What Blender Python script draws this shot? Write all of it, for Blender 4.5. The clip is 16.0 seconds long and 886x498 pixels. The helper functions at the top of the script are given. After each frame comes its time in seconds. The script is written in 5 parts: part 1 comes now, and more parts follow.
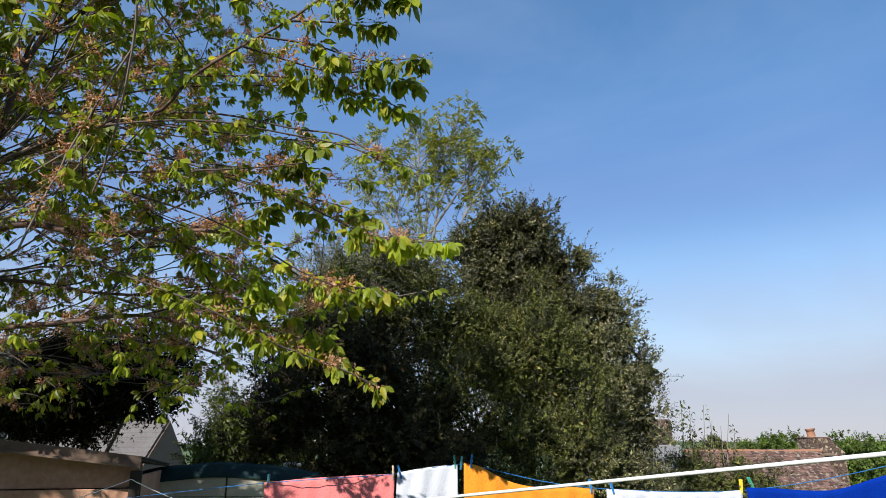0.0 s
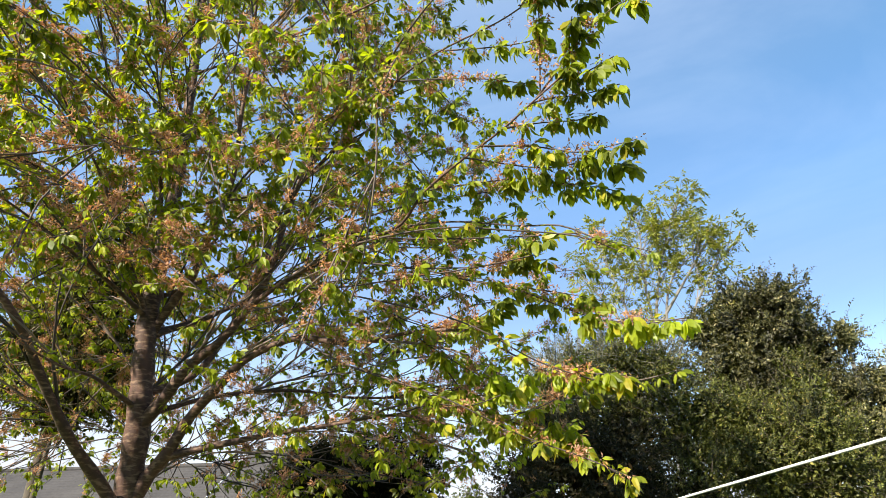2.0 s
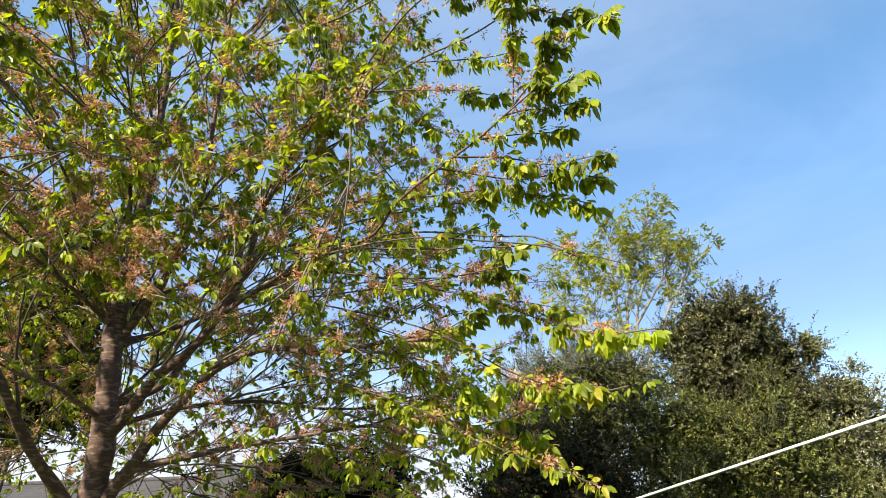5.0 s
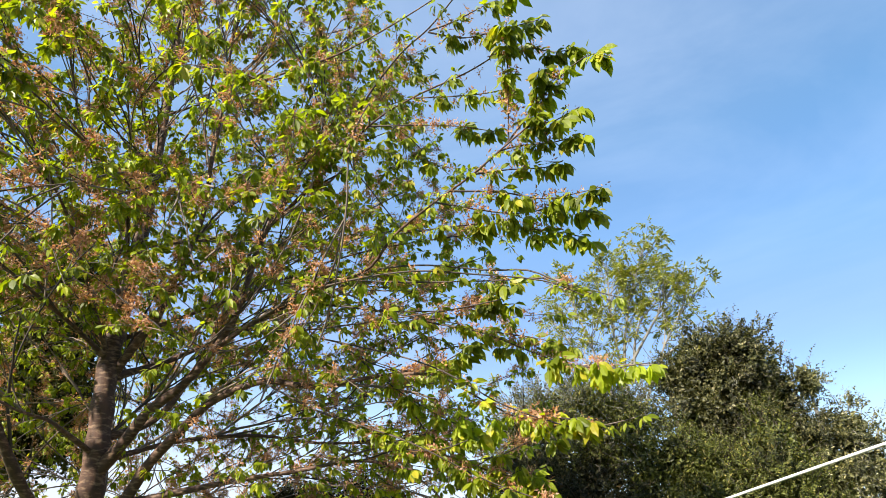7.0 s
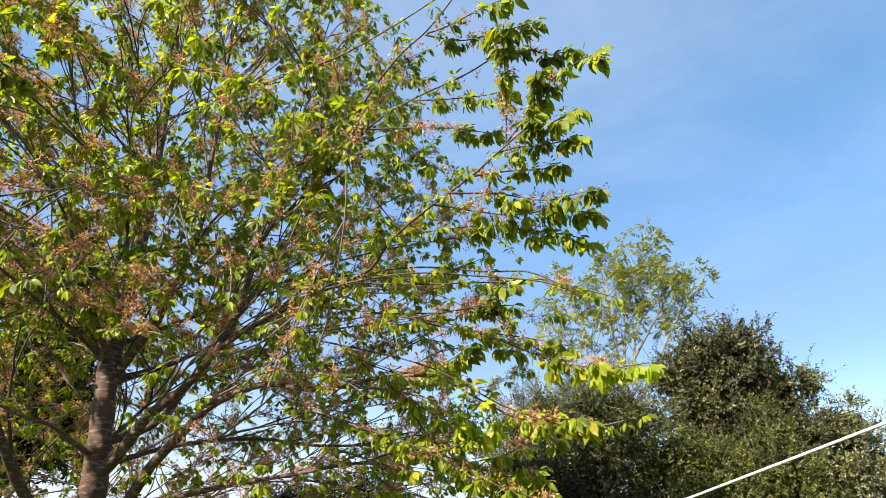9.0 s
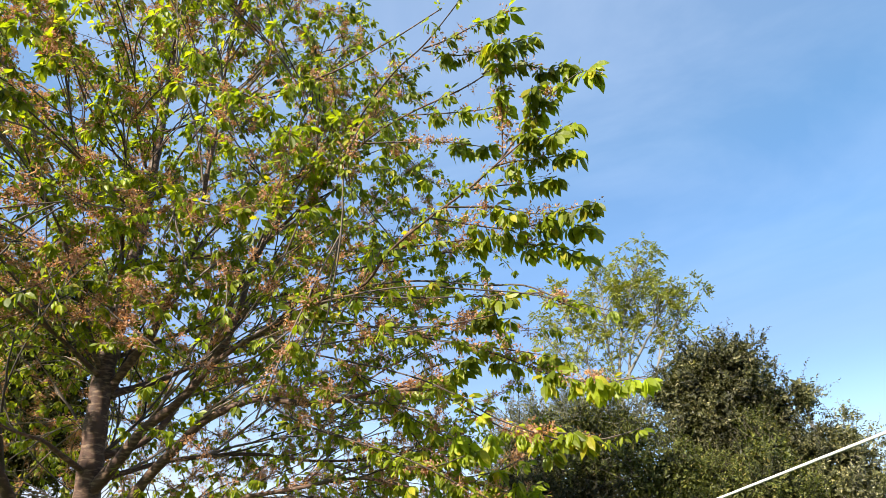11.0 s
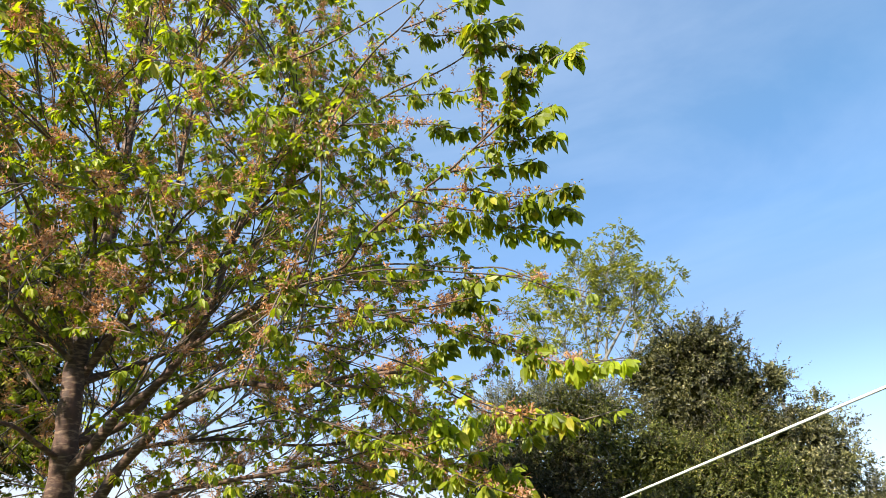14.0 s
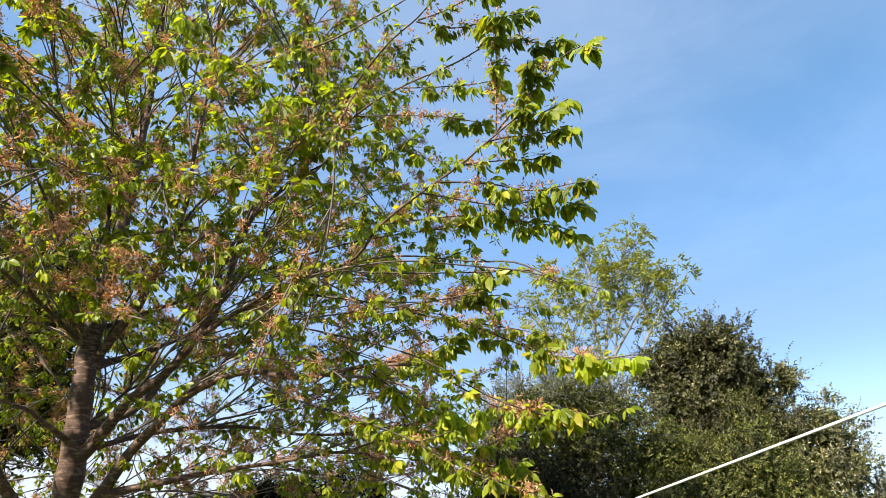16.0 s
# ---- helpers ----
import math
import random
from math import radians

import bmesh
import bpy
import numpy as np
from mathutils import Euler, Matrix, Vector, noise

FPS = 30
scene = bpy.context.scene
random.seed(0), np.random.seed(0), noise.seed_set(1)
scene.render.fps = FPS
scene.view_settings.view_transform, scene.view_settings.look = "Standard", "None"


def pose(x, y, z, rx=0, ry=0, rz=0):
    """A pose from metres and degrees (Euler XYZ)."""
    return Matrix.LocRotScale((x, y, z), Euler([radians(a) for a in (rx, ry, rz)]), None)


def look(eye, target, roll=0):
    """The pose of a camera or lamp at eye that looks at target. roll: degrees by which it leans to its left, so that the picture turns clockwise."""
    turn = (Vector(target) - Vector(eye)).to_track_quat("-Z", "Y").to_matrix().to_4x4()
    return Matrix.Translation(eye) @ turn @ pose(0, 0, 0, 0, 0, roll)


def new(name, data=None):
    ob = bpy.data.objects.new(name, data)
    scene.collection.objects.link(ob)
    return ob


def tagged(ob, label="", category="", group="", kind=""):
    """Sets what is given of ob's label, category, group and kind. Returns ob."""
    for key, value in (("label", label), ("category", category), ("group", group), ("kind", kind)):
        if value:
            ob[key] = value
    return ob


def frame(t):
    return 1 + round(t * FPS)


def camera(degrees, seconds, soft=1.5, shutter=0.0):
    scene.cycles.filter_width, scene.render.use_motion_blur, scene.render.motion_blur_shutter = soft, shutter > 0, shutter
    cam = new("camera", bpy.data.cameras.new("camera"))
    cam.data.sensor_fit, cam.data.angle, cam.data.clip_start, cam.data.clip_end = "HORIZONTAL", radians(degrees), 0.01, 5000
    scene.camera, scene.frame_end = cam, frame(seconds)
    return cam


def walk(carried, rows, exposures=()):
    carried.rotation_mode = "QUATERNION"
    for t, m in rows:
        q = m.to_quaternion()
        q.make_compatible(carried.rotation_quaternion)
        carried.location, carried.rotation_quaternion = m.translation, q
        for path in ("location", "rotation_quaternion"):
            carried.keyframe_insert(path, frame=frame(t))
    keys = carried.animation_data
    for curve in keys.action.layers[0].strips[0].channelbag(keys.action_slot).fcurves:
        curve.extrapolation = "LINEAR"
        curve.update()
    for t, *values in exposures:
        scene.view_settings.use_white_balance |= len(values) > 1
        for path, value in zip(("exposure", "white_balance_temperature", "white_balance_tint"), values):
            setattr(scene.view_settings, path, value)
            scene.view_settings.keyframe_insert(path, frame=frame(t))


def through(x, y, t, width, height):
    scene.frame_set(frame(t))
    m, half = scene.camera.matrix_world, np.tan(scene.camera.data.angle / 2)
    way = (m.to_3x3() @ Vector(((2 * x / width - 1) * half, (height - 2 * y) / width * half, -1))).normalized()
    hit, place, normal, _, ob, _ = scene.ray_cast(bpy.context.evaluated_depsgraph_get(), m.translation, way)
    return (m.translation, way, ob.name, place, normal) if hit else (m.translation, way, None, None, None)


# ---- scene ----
cam = camera(66.0, 16.0, soft=0.6)
PATH = [  # seconds, eye, yaw, pitch, roll
    (0, 0.000, 0.000, 2.600, 0.01, 16.01, 0.00),
    (0.5, -0.012, -0.046, 2.582, 10.15, 19.19, -0.84),
    (1, -0.025, -0.032, 2.559, 14.46, 21.49, -0.68),
    (1.5, -0.022, -0.042, 2.542, 18.85, 23.52, 0.31),
    (2, -0.024, -0.055, 2.531, 19.78, 24.13, 1.06),
    (2.5, -0.030, -0.063, 2.527, 19.36, 24.38, 1.32),
    (3, -0.015, -0.079, 2.527, 19.01, 24.88, 1.14),
    (3.5, -0.015, -0.070, 2.525, 18.17, 24.09, 1.01),
    (4, -0.020, -0.060, 2.523, 18.01, 25.00, 0.62),
    (4.2, -0.020, -0.060, 2.523, 17.73, 24.93, 0.60),
    (6.3, -0.024, -0.060, 2.521, 17.05, 26.31, 0.43),
    (6.5, -0.022, -0.062, 2.521, 16.98, 26.64, 0.41),
    (7, -0.009, -0.077, 2.521, 17.07, 27.79, 0.49),
    (7.5, -0.007, -0.094, 2.516, 16.75, 29.08, 0.29),
    (8, -0.010, -0.086, 2.514, 17.04, 28.56, -0.07),
    (8.5, -0.011, -0.083, 2.518, 16.75, 28.04, 0.15),
    (9, -0.005, -0.086, 2.513, 17.00, 27.99, 0.06),
    (9.2, -0.005, -0.086, 2.513, 17.06, 27.97, 0.05),
    (11.3, -0.014, -0.088, 2.509, 16.21, 29.27, -0.28),
    (11.5, -0.015, -0.088, 2.509, 15.95, 29.18, -0.35),
    (12, -0.018, -0.080, 2.508, 15.79, 28.22, -0.66),
    (12.5, -0.017, -0.075, 2.507, 15.14, 27.66, -0.58),
    (13, -0.017, -0.064, 2.507, 14.63, 27.35, -1.04),
    (13.5, -0.018, -0.063, 2.502, 14.67, 27.84, -1.20),
    (14, -0.025, -0.066, 2.502, 14.45, 27.99, -1.12),
    (14.5, -0.028, -0.072, 2.501, 14.45, 27.93, -0.98),
    (15, -0.028, -0.069, 2.503, 14.40, 27.94, -0.83),
    (15.5, -0.032, -0.074, 2.502, 14.13, 28.02, -0.72),
    (16, -0.030, -0.062, 2.505, 15.47, 27.40, 0.46),
]


def aim(x, y, z, yaw, pitch, roll):
    a, b = radians(yaw), radians(pitch)
    return look((x, y, z), (x - math.sin(a) * math.cos(b), y + math.cos(a) * math.cos(b), z + math.sin(b)), roll)


walk(cam, [(r[0], aim(*r[1:])) for r in PATH], [(0, 0.71, 6150, 10), (0.5, 1.06, 6400, 10), (1.0, 1.4, 6750, 9), (1.5, 1.5, 6900, 8), (2.5, 1.55, 6950, 8), (16, 1.5, 6900, 8)])

# ---- world, sun ----
SUN = Vector((-0.40, -0.74, 0.54)).normalized()
world = bpy.data.worlds.new("sky")
scene.world = world
world.use_nodes = True
wn, wl = world.node_tree.nodes, world.node_tree.links
wn.clear()
sky = wn.new("ShaderNodeTexSky")
sky.sky_type, sky.sun_disc = "NISHITA", False
sky.sun_elevation, sky.sun_rotation = math.asin(SUN.z), math.atan2(SUN.x, SUN.y) % (2 * math.pi)
sky.air_density, sky.dust_density, sky.ozone_density = 1.0, 0.1, 1.5
tc = wn.new("ShaderNodeTexCoord")
mp = wn.new("ShaderNodeMapping")
mp.inputs["Rotation"].default_value = (0.2, 0.35, 0.5)
mp.inputs["Scale"].default_value = (1.0, 1.2, 2.6)
cloud = wn.new("ShaderNodeTexNoise")
cloud.inputs["Scale"].default_value, cloud.inputs["Detail"].default_value, cloud.inputs["Roughness"].default_value = 1.7, 7.0, 0.55
cloud.inputs["Distortion"].default_value = 0.5
ramp = wn.new("ShaderNodeMapRange")
ramp.inputs["From Min"].default_value, ramp.inputs["From Max"].default_value = 0.42, 0.80
ramp.inputs["To Min"].default_value, ramp.inputs["To Max"].default_value = 0.0, 0.12
mixc = wn.new("ShaderNodeMix")
mixc.data_type = "RGBA"
mixc.inputs["B"].default_value = (7.6, 8.2, 9.0, 1)
back = wn.new("ShaderNodeBackground")
back.inputs["Strength"].default_value = 0.10
wout = wn.new("ShaderNodeOutputWorld")
wl.new(tc.outputs["Generated"], mp.inputs["Vector"])
wl.new(mp.outputs["Vector"], cloud.inputs["Vector"])
wl.new(cloud.outputs["Fac"], ramp.inputs["Value"])
wl.new(ramp.outputs["Result"], mixc.inputs["Factor"])
rich = wn.new("ShaderNodeHueSaturation")
rich.inputs["Hue"].default_value = 0.496
rich.inputs["Saturation"].default_value = 1.22
wl.new(sky.outputs["Color"], rich.inputs["Color"])
wl.new(rich.outputs["Color"], mixc.inputs["A"])
# a thin veil of cirrus over the cherry tree
veil = wn.new("ShaderNodeVectorMath")
veil.operation = "DOT_PRODUCT"
veil.inputs[1].default_value = (-0.42, 0.68, 0.60)
vr = wn.new("ShaderNodeMapRange")
vr.interpolation_type = "SMOOTHSTEP"
vr.inputs["From Min"].default_value, vr.inputs["From Max"].default_value = 0.72, 0.98
vr.inputs["To Min"].default_value, vr.inputs["To Max"].default_value = 0.0, 0.12
vm = wn.new("ShaderNodeMath")
vm.operation = "MULTIPLY"
mixv = wn.new("ShaderNodeMix")
mixv.data_type = "RGBA"
mixv.inputs["B"].default_value = (4.9, 5.3, 7.4, 1)
wl.new(tc.outputs["Generated"], veil.inputs[0])
wl.new(veil.outputs["Value"], vr.inputs["Value"])
wl.new(vr.outputs["Result"], vm.inputs[0])
wl.new(cloud.outputs["Fac"], vm.inputs[1])
wl.new(vm.outputs[0], mixv.inputs["Factor"])
wl.new(mixc.outputs["Result"], mixv.inputs["A"])
# thin high cloud overhead, and a milky blue haze lower down
sepz = wn.new("ShaderNodeSeparateXYZ")
wl.new(tc.outputs["Generated"], sepz.inputs[0])
last = mixv
for stops, tint in (([(0.50, 0.0), (0.72, 0.26), (1.0, 0.34)], (2.1, 2.8, 4.2)), ([(0.10, 0.0), (0.22, 0.20), (0.33, 0.50), (0.50, 0.16), (0.60, 0.0)], (1.25, 1.70, 3.4))):
    fade = wn.new("ShaderNodeValToRGB")
    fade.color_ramp.interpolation = "EASE"
    el = fade.color_ramp.elements
    el[0].position, el[1].position = stops[0][0], stops[-1][0]
    for at, level in stops[1:-1]:
        el.new(at)
    for e, (at, level) in zip(sorted(el, key=lambda q: q.position), stops):
        e.color = (level, level, level, 1)
    layer = wn.new("ShaderNodeMix")
    layer.data_type = "RGBA"
    layer.inputs["B"].default_value = (*tint, 1)
    wl.new(sepz.outputs["Z"], fade.inputs["Fac"])
    wl.new(fade.outputs["Color"], layer.inputs["Factor"])
    wl.new(last.outputs["Result"], layer.inputs["A"])
    last = layer
# a pale bank of high cloud low over the horizon
bank = wn.new("ShaderNodeMapRange")
bank.interpolation_type = "SMOOTHSTEP"
bank.inputs["From Min"].default_value, bank.inputs["From Max"].default_value = 0.05, 0.33
bank.inputs["To Min"].default_value, bank.inputs["To Max"].default_value = 0.90, 0.0
rough = wn.new("ShaderNodeMath")
rough.operation = "MULTIPLY_ADD"
rough.inputs[1].default_value = 0.22
mixb = wn.new("ShaderNodeMix")
mixb.data_type = "RGBA"
mixb.inputs["B"].default_value = (3.15, 3.15, 3.75, 1)
wl.new(cloud.outputs["Fac"], rough.inputs[0])
wl.new(sepz.outputs["Z"], rough.inputs[2])
sub = wn.new("ShaderNodeMath")
sub.operation = "SUBTRACT"
sub.inputs[1].default_value = 0.11
wl.new(rough.outputs[0], sub.inputs[0])
wl.new(sub.outputs[0], bank.inputs["Value"])
wl.new(bank.outputs["Result"], mixb.inputs["Factor"])
wl.new(last.outputs["Result"], mixb.inputs["A"])
wl.new(mixb.outputs["Result"], back.inputs["Color"])
wl.new(back.outputs["Background"], wout.inputs["Surface"])

lamp = bpy.data.lights.new("sun", "SUN")
lamp.energy, lamp.angle, lamp.color = 4.5, radians(0.53), (1.0, 0.94, 0.84)
sun = new("sun", lamp)
sun.matrix_world = look((-20, -10, 20), Vector((-20, -10, 20)) - SUN)


# ---- materials ----
def material(name, a, b, rough=0.8, scale=8.0, bump=0.2, metal=0.0, spec=0.5, island=False):
    """Two colours mixed by a coarse and a fine noise, or by each island's own number; with a bump of the fine one."""
    m = bpy.data.materials.new(name)
    m.use_nodes = True
    n, l = m.node_tree.nodes, m.node_tree.links
    p = n["Principled BSDF"]
    p.inputs["Roughness"].default_value, p.inputs["Metallic"].default_value = rough, metal
    p.inputs["Specular IOR Level"].default_value = spec
    t = n.new("ShaderNodeTexCoord")
    fine, wide = n.new("ShaderNodeTexNoise"), n.new("ShaderNodeTexNoise")
    fine.inputs["Scale"].default_value, fine.inputs["Detail"].default_value = scale * 5, 6.0
    wide.inputs["Scale"].default_value, wide.inputs["Detail"].default_value = scale * 0.4, 4.0
    for q in (fine, wide):
        l.new(t.outputs["Object"], q.inputs["Vector"])
    mix = n.new("ShaderNodeMix")
    mix.data_type = "RGBA"
    mix.inputs["A"].default_value, mix.inputs["B"].default_value = (*a, 1), (*b, 1)
    if island:
        g = n.new("ShaderNodeNewGeometry")
        l.new(g.outputs["Random Per Island"], mix.inputs["Factor"])
    else:
        r = n.new("ShaderNodeMapRange")
        r.inputs["From Min"].default_value, r.inputs["From Max"].default_value = 0.3, 0.7
        add = n.new("ShaderNodeMath")
        add.operation = "MULTIPLY_ADD"
        add.inputs[1].default_value, add.inputs[2].default_value = 0.5, 0.0
        sm = n.new("ShaderNodeMath")
        sm.operation = "ADD"
        l.new(fine.outputs["Fac"], add.inputs[0])
        half = n.new("ShaderNodeMath")
        half.operation = "MULTIPLY"
        half.inputs[1].default_value = 0.5
        l.new(wide.outputs["Fac"], half.inputs[0])
        l.new(add.outputs[0], sm.inputs[0])
        l.new(half.outputs[0], sm.inputs[1])
        l.new(sm.outputs[0], r.inputs["Value"])
        l.new(r.outputs["Result"], mix.inputs["Factor"])
    l.new(mix.outputs["Result"], p.inputs["Base Color"])
    if bump:
        bp = n.new("ShaderNodeBump")
        bp.inputs["Strength"].default_value, bp.inputs["Distance"].default_value = bump, 0.01
        l.new(fine.outputs["Fac"], bp.inputs["Height"])
        l.new(bp.outputs["Normal"], p.inputs["Normal"])
    return m


def piece_material(name, a, b, c, rough=0.9, scale=14.0):
    """Weathered pieces: each takes its own colour between a and b, with blotches of c."""
    m = material(name, a, b, rough, scale, 0.7)
    n, l = m.node_tree.nodes, m.node_tree.links
    p = n["Principled BSDF"]
    own, ramp, o = n.new("ShaderNodeMix"), n.new("ShaderNodeMapRange"), n.new("ShaderNodeObjectInfo")
    mix = n.new("ShaderNodeMix")
    blot = n.new("ShaderNodeTexNoise")
    blot.inputs["Scale"].default_value, blot.inputs["Detail"].default_value = 9.0, 5.0
    own.data_type = mix.data_type = "RGBA"
    own.inputs["A"].default_value, own.inputs["B"].default_value, mix.inputs["B"].default_value = (*a, 1), (*b, 1), (*c, 1)
    ramp.inputs["From Min"].default_value, ramp.inputs["From Max"].default_value = 0.52, 0.66
    t, off = n.new("ShaderNodeTexCoord"), n.new("ShaderNodeVectorMath")
    l.new(t.outputs["Object"], off.inputs[0])
    l.new(o.outputs["Location"], off.inputs[1])
    l.new(off.outputs[0], blot.inputs["Vector"])
    l.new(o.outputs["Random"], own.inputs["Factor"])
    l.new(blot.outputs["Fac"], ramp.inputs["Value"])
    l.new(ramp.outputs["Result"], mix.inputs["Factor"])
    l.new(own.outputs["Result"], mix.inputs["A"])
    l.new(mix.outputs["Result"], p.inputs["Base Color"])
    return m


def rubble_material(name, a, b, c, joint, size=0.075):
    """Rough stones of uneven colour in crumbling mortar."""
    m = material(name, a, b, 0.95, 8, 0.9)
    n, l = m.node_tree.nodes, m.node_tree.links
    p = n["Principled BSDF"]
    t, cell, edge = n.new("ShaderNodeTexCoord"), n.new("ShaderNodeTexVoronoi"), n.new("ShaderNodeTexVoronoi")
    wob, add = n.new("ShaderNodeTexNoise"), n.new("ShaderNodeMixRGB")
    wob.inputs["Scale"].default_value = 9.0
    add.blend_type = "ADD"
    add.inputs["Fac"].default_value = 0.10
    edge.feature = "DISTANCE_TO_EDGE"
    l.new(t.outputs["Object"], wob.inputs["Vector"])
    l.new(t.outputs["Object"], add.inputs[1])
    l.new(wob.outputs["Color"], add.inputs[2])
    for q in (cell, edge):
        q.inputs["Scale"].default_value = 1 / size
        l.new(add.outputs["Color"], q.inputs["Vector"])
    bw, ramp = n.new("ShaderNodeRGBToBW"), n.new("ShaderNodeValToRGB")
    e = ramp.color_ramp.elements
    e[0].position, e[0].color = 0.15, (*a, 1)
    e[1].position, e[1].color = 0.85, (*c, 1)
    e.new(0.55).color = (*b, 1)
    l.new(cell.outputs["Color"], bw.inputs["Color"])
    l.new(bw.outputs["Val"], ramp.inputs["Fac"])
    gap, mix = n.new("ShaderNodeMapRange"), n.new("ShaderNodeMix")
    gap.inputs["From Min"].default_value, gap.inputs["From Max"].default_value = 0.02, 0.12
    mix.data_type = "RGBA"
    mix.inputs["A"].default_value = (*joint, 1)
    l.new(edge.outputs["Distance"], gap.inputs["Value"])
    l.new(gap.outputs["Result"], mix.inputs["Factor"])
    l.new(ramp.outputs["Color"], mix.inputs["B"])
    l.new(mix.outputs["Result"], p.inputs["Base Color"])
    bump = n.new("ShaderNodeBump")
    bump.inputs["Strength"].default_value, bump.inputs["Distance"].default_value = 0.9, 0.03
    l.new(gap.outputs["Result"], bump.inputs["Height"])
    l.new(bump.outputs["Normal"], p.inputs["Normal"])
    return m


def leaf_material(name, a, b, c, through, rough=0.45, spec=0.4, share=0.12, patch=0.0, thin=0.32):
    """Leaves: each takes a green between a and b, a share of them c; light goes through in the colour 'through'."""
    m = bpy.data.materials.new(name)
    m.use_nodes = True
    n, l = m.node_tree.nodes, m.node_tree.links
    p, out = n["Principled BSDF"], n["Material Output"]
    p.inputs["Roughness"].default_value, p.inputs["Specular IOR Level"].default_value = rough, spec
    g, o = n.new("ShaderNodeNewGeometry"), n.new("ShaderNodeObjectInfo")
    s = n.new("ShaderNodeMath")
    s.operation = "ADD"
    w = n.new("ShaderNodeMath")
    w.operation = "FRACT"
    l.new(g.outputs["Random Per Island"], s.inputs[0])
    l.new(o.outputs["Random"], s.inputs[1])
    l.new(s.outputs[0], w.inputs[0])
    r = n.new("ShaderNodeValToRGB")
    e = r.color_ramp.elements
    e[0].position, e[0].color = 0.0, (*a, 1)
    e[1].position, e[1].color = 1.0 - share, (*b, 1)
    k = e.new(min(0.995, 1.0 - share * 0.6))
    k.color = (*c, 1)
    l.new(w.outputs[0], r.inputs["Fac"])
    t = n.new("ShaderNodeTexCoord")
    nz = n.new("ShaderNodeTexNoise")
    nz.inputs["Scale"].default_value, nz.inputs["Detail"].default_value = 35.0, 3.0
    l.new(t.outputs["Object"], nz.inputs["Vector"])
    hs = n.new("ShaderNodeHueSaturation")
    mr = n.new("ShaderNodeMapRange")
    mr.inputs["To Min"].default_value, mr.inputs["To Max"].default_value = 0.65, 1.35
    l.new(nz.outputs["Fac"], mr.inputs["Value"])
    wide = n.new("ShaderNodeTexNoise")
    wide.inputs["Scale"].default_value, wide.inputs["Detail"].default_value = 2.2, 3.0
    l.new(t.outputs["Object"], wide.inputs["Vector"])
    wr = n.new("ShaderNodeMapRange")
    wr.inputs["From Min"].default_value, wr.inputs["From Max"].default_value = 0.3, 0.7
    wr.inputs["To Min"].default_value, wr.inputs["To Max"].default_value = 1 - patch, 1 + patch
    l.new(wide.outputs["Fac"], wr.inputs["Value"])
    mu = n.new("ShaderNodeMath")
    mu.operation = "MULTIPLY"
    l.new(mr.outputs["Result"], mu.inputs[0])
    l.new(wr.outputs["Result"], mu.inputs[1])
    l.new(mu.outputs[0], hs.inputs["Value"])
    l.new(r.outputs["Color"], hs.inputs["Color"])
    l.new(hs.outputs["Color"], p.inputs["Base Color"])
    tr = n.new("ShaderNodeBsdfTranslucent")
    mc = n.new("ShaderNodeMix")
    mc.data_type, mc.blend_type = "RGBA", "MULTIPLY"
    mc.inputs["Factor"].default_value = 1.0
    mc.inputs["B"].default_value = (*through, 1)
    l.new(hs.outputs["Color"], mc.inputs["A"])
    l.new(mc.outputs["Result"], tr.inputs["Color"])
    mx = n.new("ShaderNodeMixShader")
    mx.inputs["Fac"].default_value = thin
    l.new(p.outputs["BSDF"], mx.inputs[1])
    l.new(tr.outputs["BSDF"], mx.inputs[2])
    l.new(mx.outputs["Shader"], out.inputs["Surface"])
    return m


def bark_material(name, a, b, c, bands):
    """Bark with stretched rings round the stem and lichen spots."""
    m = material(name, a, b, 0.75, 5.0, 0.5)
    n, l = m.node_tree.nodes, m.node_tree.links
    p = n["Principled BSDF"]
    old = p.inputs["Base Color"].links[0].from_socket
    t, mp2, nz = n.new("ShaderNodeTexCoord"), n.new("ShaderNodeMapping"), n.new("ShaderNodeTexNoise")
    mp2.inputs["Scale"].default_value = (6, 6, bands)
    nz.inputs["Scale"].default_value, nz.inputs["Detail"].default_value = 3.0, 6.0
    r, mix = n.new("ShaderNodeMapRange"), n.new("ShaderNodeMix")
    r.inputs["From Min"].default_value, r.inputs["From Max"].default_value = 0.5, 0.68
    mix.data_type = "RGBA"
    mix.inputs["B"].default_value = (*c, 1)
    l.new(t.outputs["Object"], mp2.inputs["Vector"])
    l.new(mp2.outputs["Vector"], nz.inputs["Vector"])
    l.new(nz.outputs["Fac"], r.inputs["Value"])
    l.new(r.outputs["Result"], mix.inputs["Factor"])
    l.new(old, mix.inputs["A"])
    l.new(mix.outputs["Result"], p.inputs["Base Color"])
    return m


